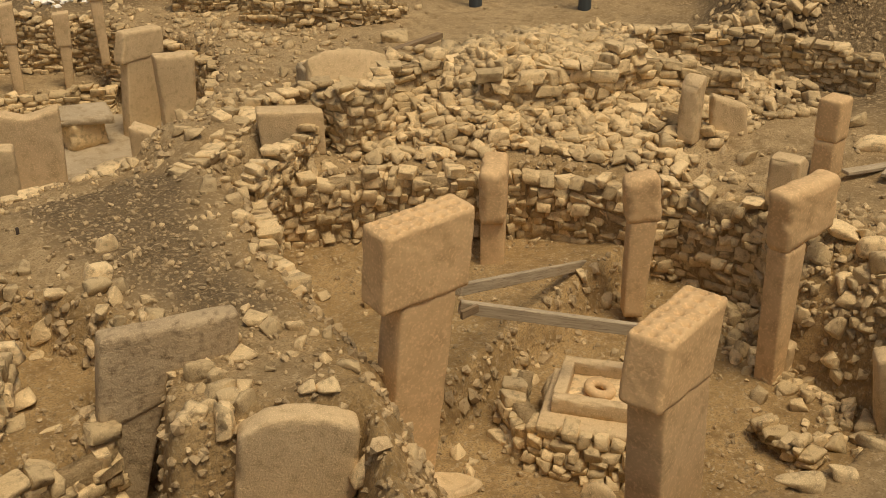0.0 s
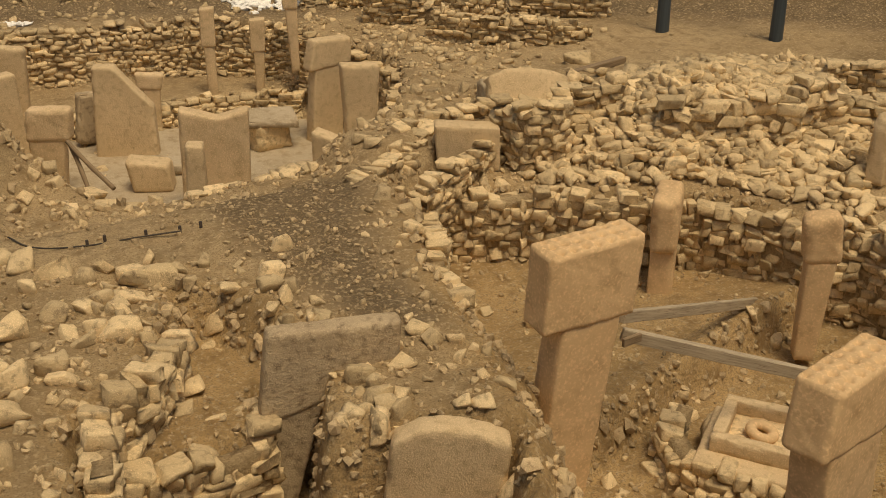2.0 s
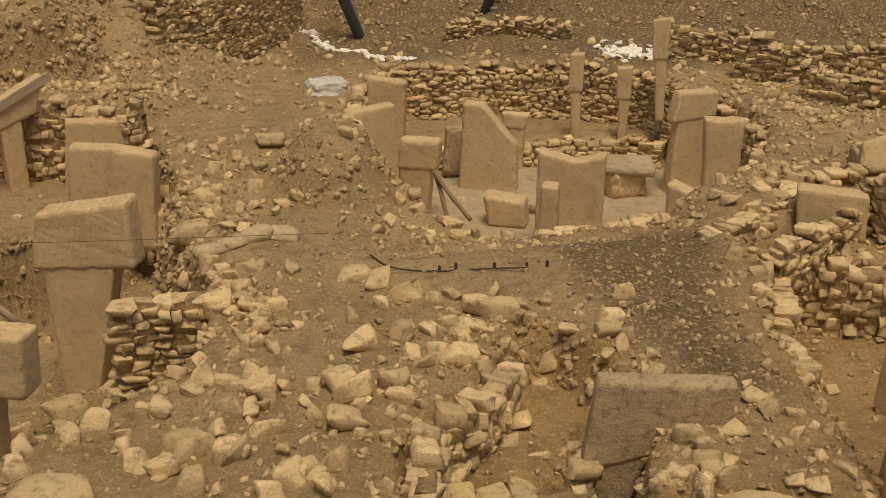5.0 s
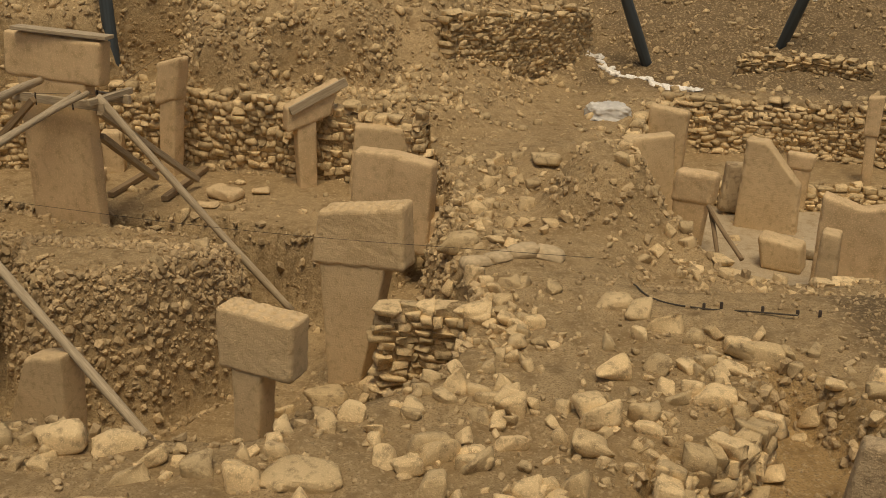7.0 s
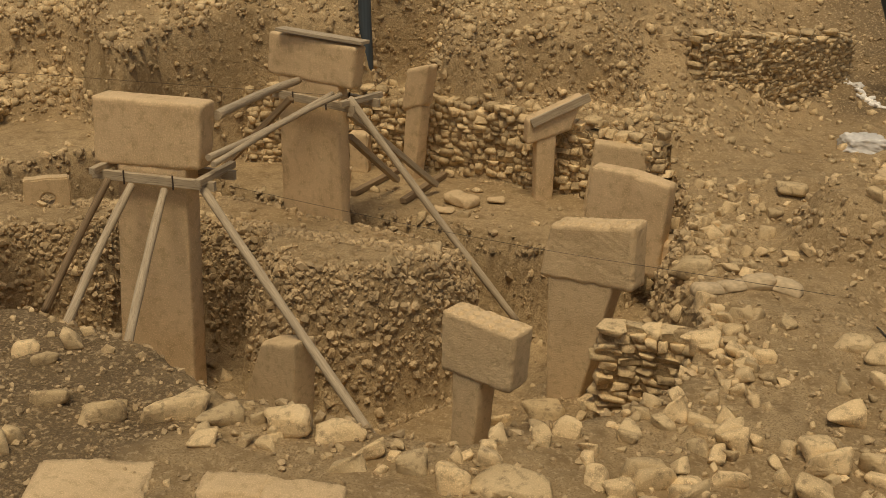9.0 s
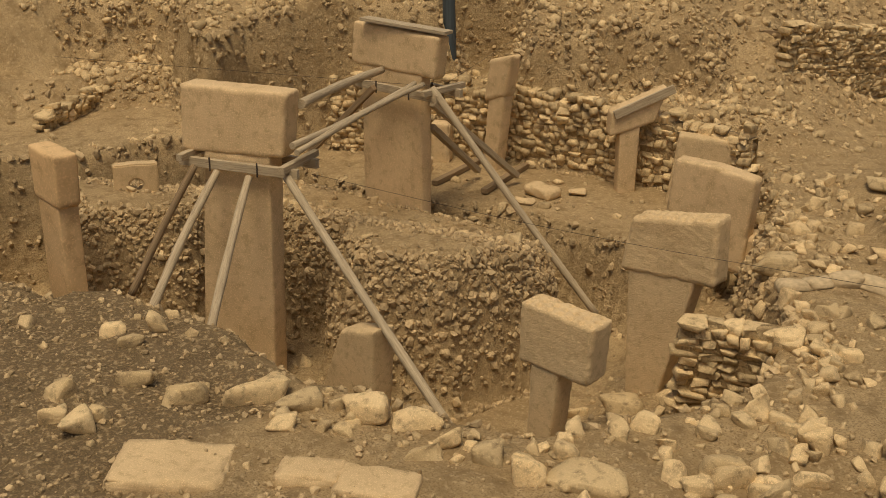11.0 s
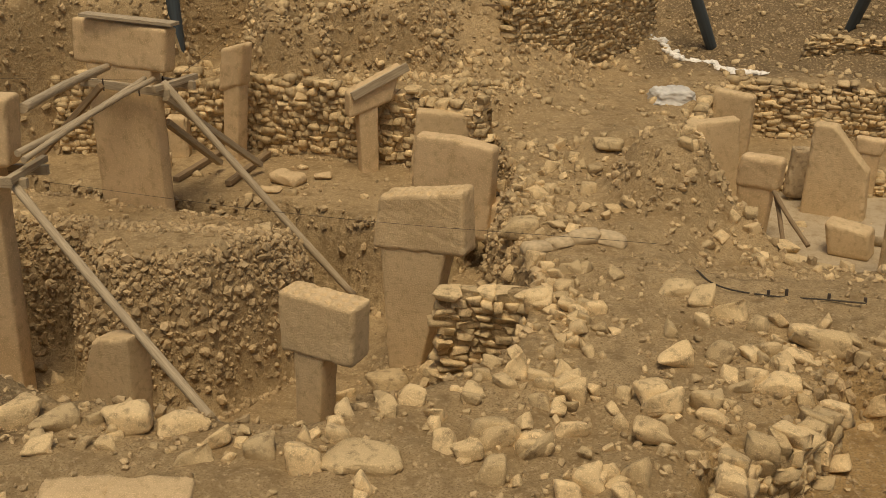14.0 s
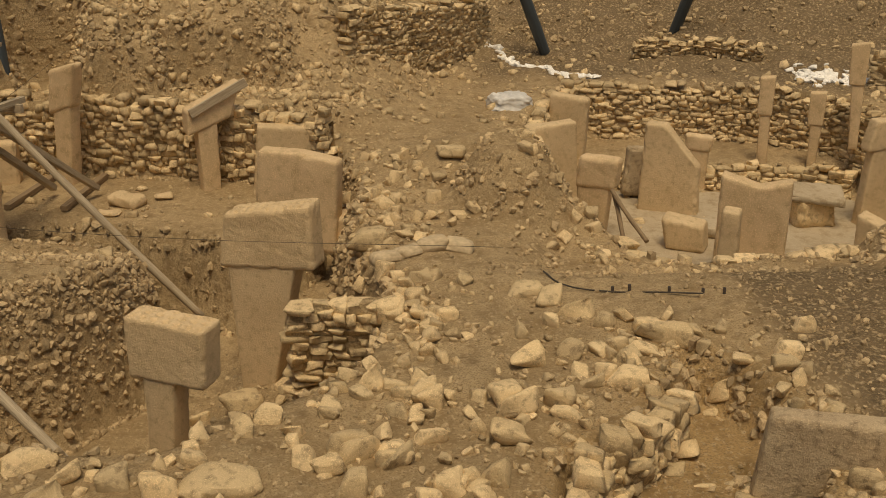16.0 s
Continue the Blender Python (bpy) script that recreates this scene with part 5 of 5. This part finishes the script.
tagged(sheet, "crumpled translucent grey plastic sheet over stones", "plastic sheet")
crate = thing("wooden_crate", -3.75, 29.5, zat(-3.75, 29.5), "small open wooden frame on the bank", "crate")
for s in (-1, 1):
    under("board", beam_mesh("board", 1.1, 0.06, 0.16, M_BROWN, 1), crate, pose(0, s * 0.35, 0.1))
    under("board", beam_mesh("board", 0.7, 0.06, 0.16, M_BROWN, 2), crate, pose(s * 0.52, 0, 0.1, 0, 0, 90))

# added white lumps imitate sunlit ground and bright sky along the shelter's edge
g = np.random.default_rng(77)
for nm, pts, n in (("sunlit_edge", ((0.1, 35.0), (1.5, 33.2), (2.1, 32.3), (3.3, 31.5)), 150), ("sunlit_edge", ((9.0, 31.6), (9.6, 31.0), (10.2, 30.6)), 90), ("sunlit_edge", ((4.6, 38.6), (6.4, 38.4), (8.4, 37.6)), 95)):
    k = g.random(n) * (len(pts) - 1)
    i = k.astype(int)
    pp = np.array(pts)
    xy = pp[i] + (pp[i + 1] - pp[i]) * (k - i)[:, None] + g.normal(0, 0.07 if n > 100 else 0.25, (n, 2))
    s = g.uniform(0.1, 0.3, n)
    xyz = np.column_stack([xy, height(xy[:, 0], xy[:, 1]) + 0.03])
    tagged(new(nm, joined_rocks(nm, xyz, np.column_stack([s, s, s * 0.5]), 0.2, 5, M_WHITE)), "white lumps standing in for sunlit ground and sky", "rubble", kind="stuff")

# ---- larger loose stones ----
stone_count = 0


def boulders(rows):
    """Loose stones at x, y, z with their sizes and turn."""
    global stone_count
    for x, y, z, sx, sy, sz, yaw in rows:
        rest = zat(x, y) + 0.3 * sz
        z = rest if abs(z - rest) > 0.12 else z
        ob = new("loose_stone", ROCKS[stone_count * 5 % 14])
        ob.matrix_world = Matrix.LocRotScale((x, y, z), Euler((radians(stone_count * 37 % 17 - 8), radians(stone_count * 53 % 15 - 7), radians(yaw))), (sx, sy, sz * 1.85))
        kind_ = "large rough tan limestone block" if sx > 0.5 else "loose rounded tan limestone"
        tagged(ob, kind_ + " lying on dusty soil", "stone", "loose stones")
        stone_count += 1


boulders([
    (-9.14, 10.5, 3.06, 0.55, 0.35, 0.17, 26), (-8.35, 10.43, 3.05, 0.67, 0.49, 0.25, 29), (-7.58, 10.91, 3.03, 0.97, 0.58, 0.26, 46),
    (-6.81, 10.77, 3.05, 0.62, 0.4, 0.21, 35), (-5.93, 10.91, 3.11, 0.63, 0.43, 0.23, 14), (-5.22, 10.96, 3.08, 0.65, 0.39, 0.17, 23),
    (-4.72, 10.66, 3.11, 0.41, 0.3, 0.17, 23), (-4.11, 10.53, 3.13, 0.38, 0.33, 0.19, 9), (-3.57, 10.45, 3.11, 0.44, 0.41, 0.25, 27),
    (-2.94, 10.64, 3.07, 1.03, 0.62, 0.16, 2), (-6.71, 10.19, 3.1, 0.4, 0.24, 0.13, 29), (-4.88, 10.32, 3.09, 0.54, 0.32, 0.13, 26),
])
boulders([
    (-9.93, 11.95, 3.07, 0.31, 0.3, 0.28, 37), (-10.54, 11.66, 2.99, 0.38, 0.36, 0.17, 45), (-9.97, 11.39, 3.07, 0.39, 0.3, 0.14, 50),
    (-9.85, 9.78, 3.08, 0.47, 0.45, 0.23, 62), (-9.51, 9.3, 3.04, 0.38, 0.36, 0.21, 38), (-8.99, 9.14, 3.08, 0.44, 0.42, 0.23, 50),
    (-4.13, 16.76, 0.59, 0.75, 0.54, 0.29, 21), (-2.63, 12.02, 3.11, 0.41, 0.32, 0.17, 5), (-5.07, 17.21, 0.07, 0.48, 0.34, 0.18, -2),
    (-3.39, 11.53, 3.1, 0.28, 0.27, 0.15, 33), (-3.33, 11.11, 3.07, 0.34, 0.27, 0.15, 9), (-2.04, 18.53, 2.1, 0.76, 0.57, 0.25, 0),
])
boulders([
    (-1.34, 15.28, 3.07, 0.39, 0.37, 0.22, 19), (-1.46, 12.84, 3.17, 0.42, 0.39, 0.24, 10), (-0.92, 15.21, 3.05, 0.34, 0.32, 0.16, 2),
    (-0.53, 15.15, 3.06, 0.35, 0.3, 0.14, 12), (-1.89, 12.15, 3.11, 0.29, 0.25, 0.13, -8), (-1.46, 11.29, 3.12, 0.61, 0.39, 0.22, 15),
    (-0.97, 12.6, 3.15, 0.41, 0.27, 0.14, 0), (-0.64, 12.32, 3.16, 0.32, 0.3, 0.24, -12), (-1.77, 10.92, 3.08, 0.4, 0.25, 0.15, 15),
    (-1.03, 11.21, 3.08, 0.47, 0.28, 0.15, 21), (0.42, 12.27, 3.15, 0.57, 0.51, 0.27, -12), (-1.42, 15.27, 3.07, 0.39, 0.37, 0.22, 10),
])
boulders([
    (-0.61, 15.27, 3.04, 0.36, 0.34, 0.16, -5), (0.66, 16.01, 3.07, 0.62, 0.44, 0.19, 6), (1.03, 15.69, 3.09, 0.44, 0.41, 0.22, 4),
    (1.39, 15.32, 3.09, 0.6, 0.46, 0.21, -15), (0.33, 11.68, 3.07, 0.52, 0.44, 0.25, 10), (-1.57, 11.39, 3.1, 0.52, 0.37, 0.21, 14),
    (-1.01, 11.15, 3.08, 0.47, 0.32, 0.18, 12), (-0.62, 11.68, 3.07, 0.46, 0.27, 0.15, 15), (0.99, 12.6, 3.1, 0.44, 0.42, 0.23, -7),
    (0.62, 13.63, 3.09, 0.5, 0.43, 0.21, 7), (0.29, 12.44, 3.15, 0.43, 0.41, 0.24, 12), (1.24, 13.95, 3.09, 0.44, 0.32, 0.16, -19),
])
boulders([
    (1.41, 13.08, 3.04, 0.42, 0.27, 0.14, 6), (-0.71, 12.56, 3.14, 0.36, 0.35, 0.2, -1), (-1.1, 12.79, 3.14, 0.37, 0.23, 0.12, 4),
    (-1.42, 10.54, 3.09, 0.39, 0.37, 0.23, -5), (-0.29, 10.58, 3.13, 0.32, 0.23, 0.14, 9), (2.6, 12.59, 2.35, 0.41, 0.27, 0.15, -19),
    (2.27, 14.04, 3.03, 0.48, 0.31, 0.15, 4), (2.71, 14.53, 3.07, 0.66, 0.43, 0.2, -19), (2.44, 14.8, 3.05, 0.5, 0.4, 0.18, -7),
    (4.68, 14.9, 3.04, 0.38, 0.36, 0.21, -21), (2.6, 14.61, 3.07, 0.83, 0.5, 0.16, -6), (-1.46, 15.29, 3.07, 0.51, 0.47, 0.22, -5),
])
boulders([
    (0.31, 12.48, 3.13, 0.4, 0.37, 0.2, -13), (-0.72, 12.58, 3.14, 0.35, 0.33, 0.19, 12), (-1.01, 11.09, 3.1, 0.49, 0.36, 0.21, 14),
    (-0.35, 10.49, 3.13, 0.38, 0.32, 0.2, 4), (-0.56, 10.28, 3.11, 0.31, 0.3, 0.21, 18), (1.92, 13.14, 3.06, 0.61, 0.41, 0.21, -19),
    (2.42, 12.16, 2.66, 0.29, 0.2, 0.11, 1), (3.33, 13.87, 2.52, 0.33, 0.31, 0.23, -25), (3.59, 13.86, 2.98, 0.36, 0.27, 0.13, 2),
    (4.24, 14.03, 3.04, 0.39, 0.38, 0.18, -12), (4.32, 10.9, 3.01, 0.39, 0.31, 0.18, -18), (4.34, 10.41, 2.99, 0.4, 0.32, 0.19, -6),
])
boulders([
    (4.17, 9.96, 2.99, 0.26, 0.18, 0.11, -12), (3.21, 13.75, 2.17, 0.33, 0.25, 0.14, -3), (-0.68, 22.51, 3.69, 0.71, 0.52, 0.16, -14),
    (1.72, 11.69, 2.79, 0.42, 0.27, 0.15, -13), (2.68, 11.94, 2.18, 0.44, 0.27, 0.12, -28), (3.12, 11.9, 2.17, 0.44, 0.27, 0.11, -26),
    (2.47, 11.4, 2.08, 0.4, 0.32, 0.2, -23), (2.58, 11.29, 1.71, 0.36, 0.25, 0.16, 0), (1.58, 11.45, 2.3, 0.35, 0.25, 0.16, -21),
    (13.94, 9.33, 1.82, 0.53, 0.5, 0.31, -64), (13.88, 8.84, 2.35, 0.55, 0.43, 0.2, -58), (13.82, 8.3, 2.38, 0.45, 0.38, 0.18, -46),
])
boulders([
    (13.65, 7.92, 1.7, 0.54, 0.42, 0.22, -43), (11.68, 7.32, 0.94, 0.33, 0.27, 0.17, -50), (9.56, 5.32, 2.96, 0.4, 0.24, 0.11, -71),
    (8.27, 5.29, 3.01, 0.49, 0.29, 0.13, -56), (8.76, 5.14, 2.99, 0.31, 0.19, 0.1, -52), (8.42, 8.21, 0.95, 0.53, 0.32, 0.17, -62),
    (18.08, 11.7, 3.08, 0.46, 0.44, 0.19, -51), (14.48, 21.89, 3.11, 0.69, 0.65, 0.2, -38), (11.24, 15.74, 3.23, 0.62, 0.47, 0.17, -32),
    (17.4, 10.79, 3.03, 0.66, 0.51, 0.18, -52),
])
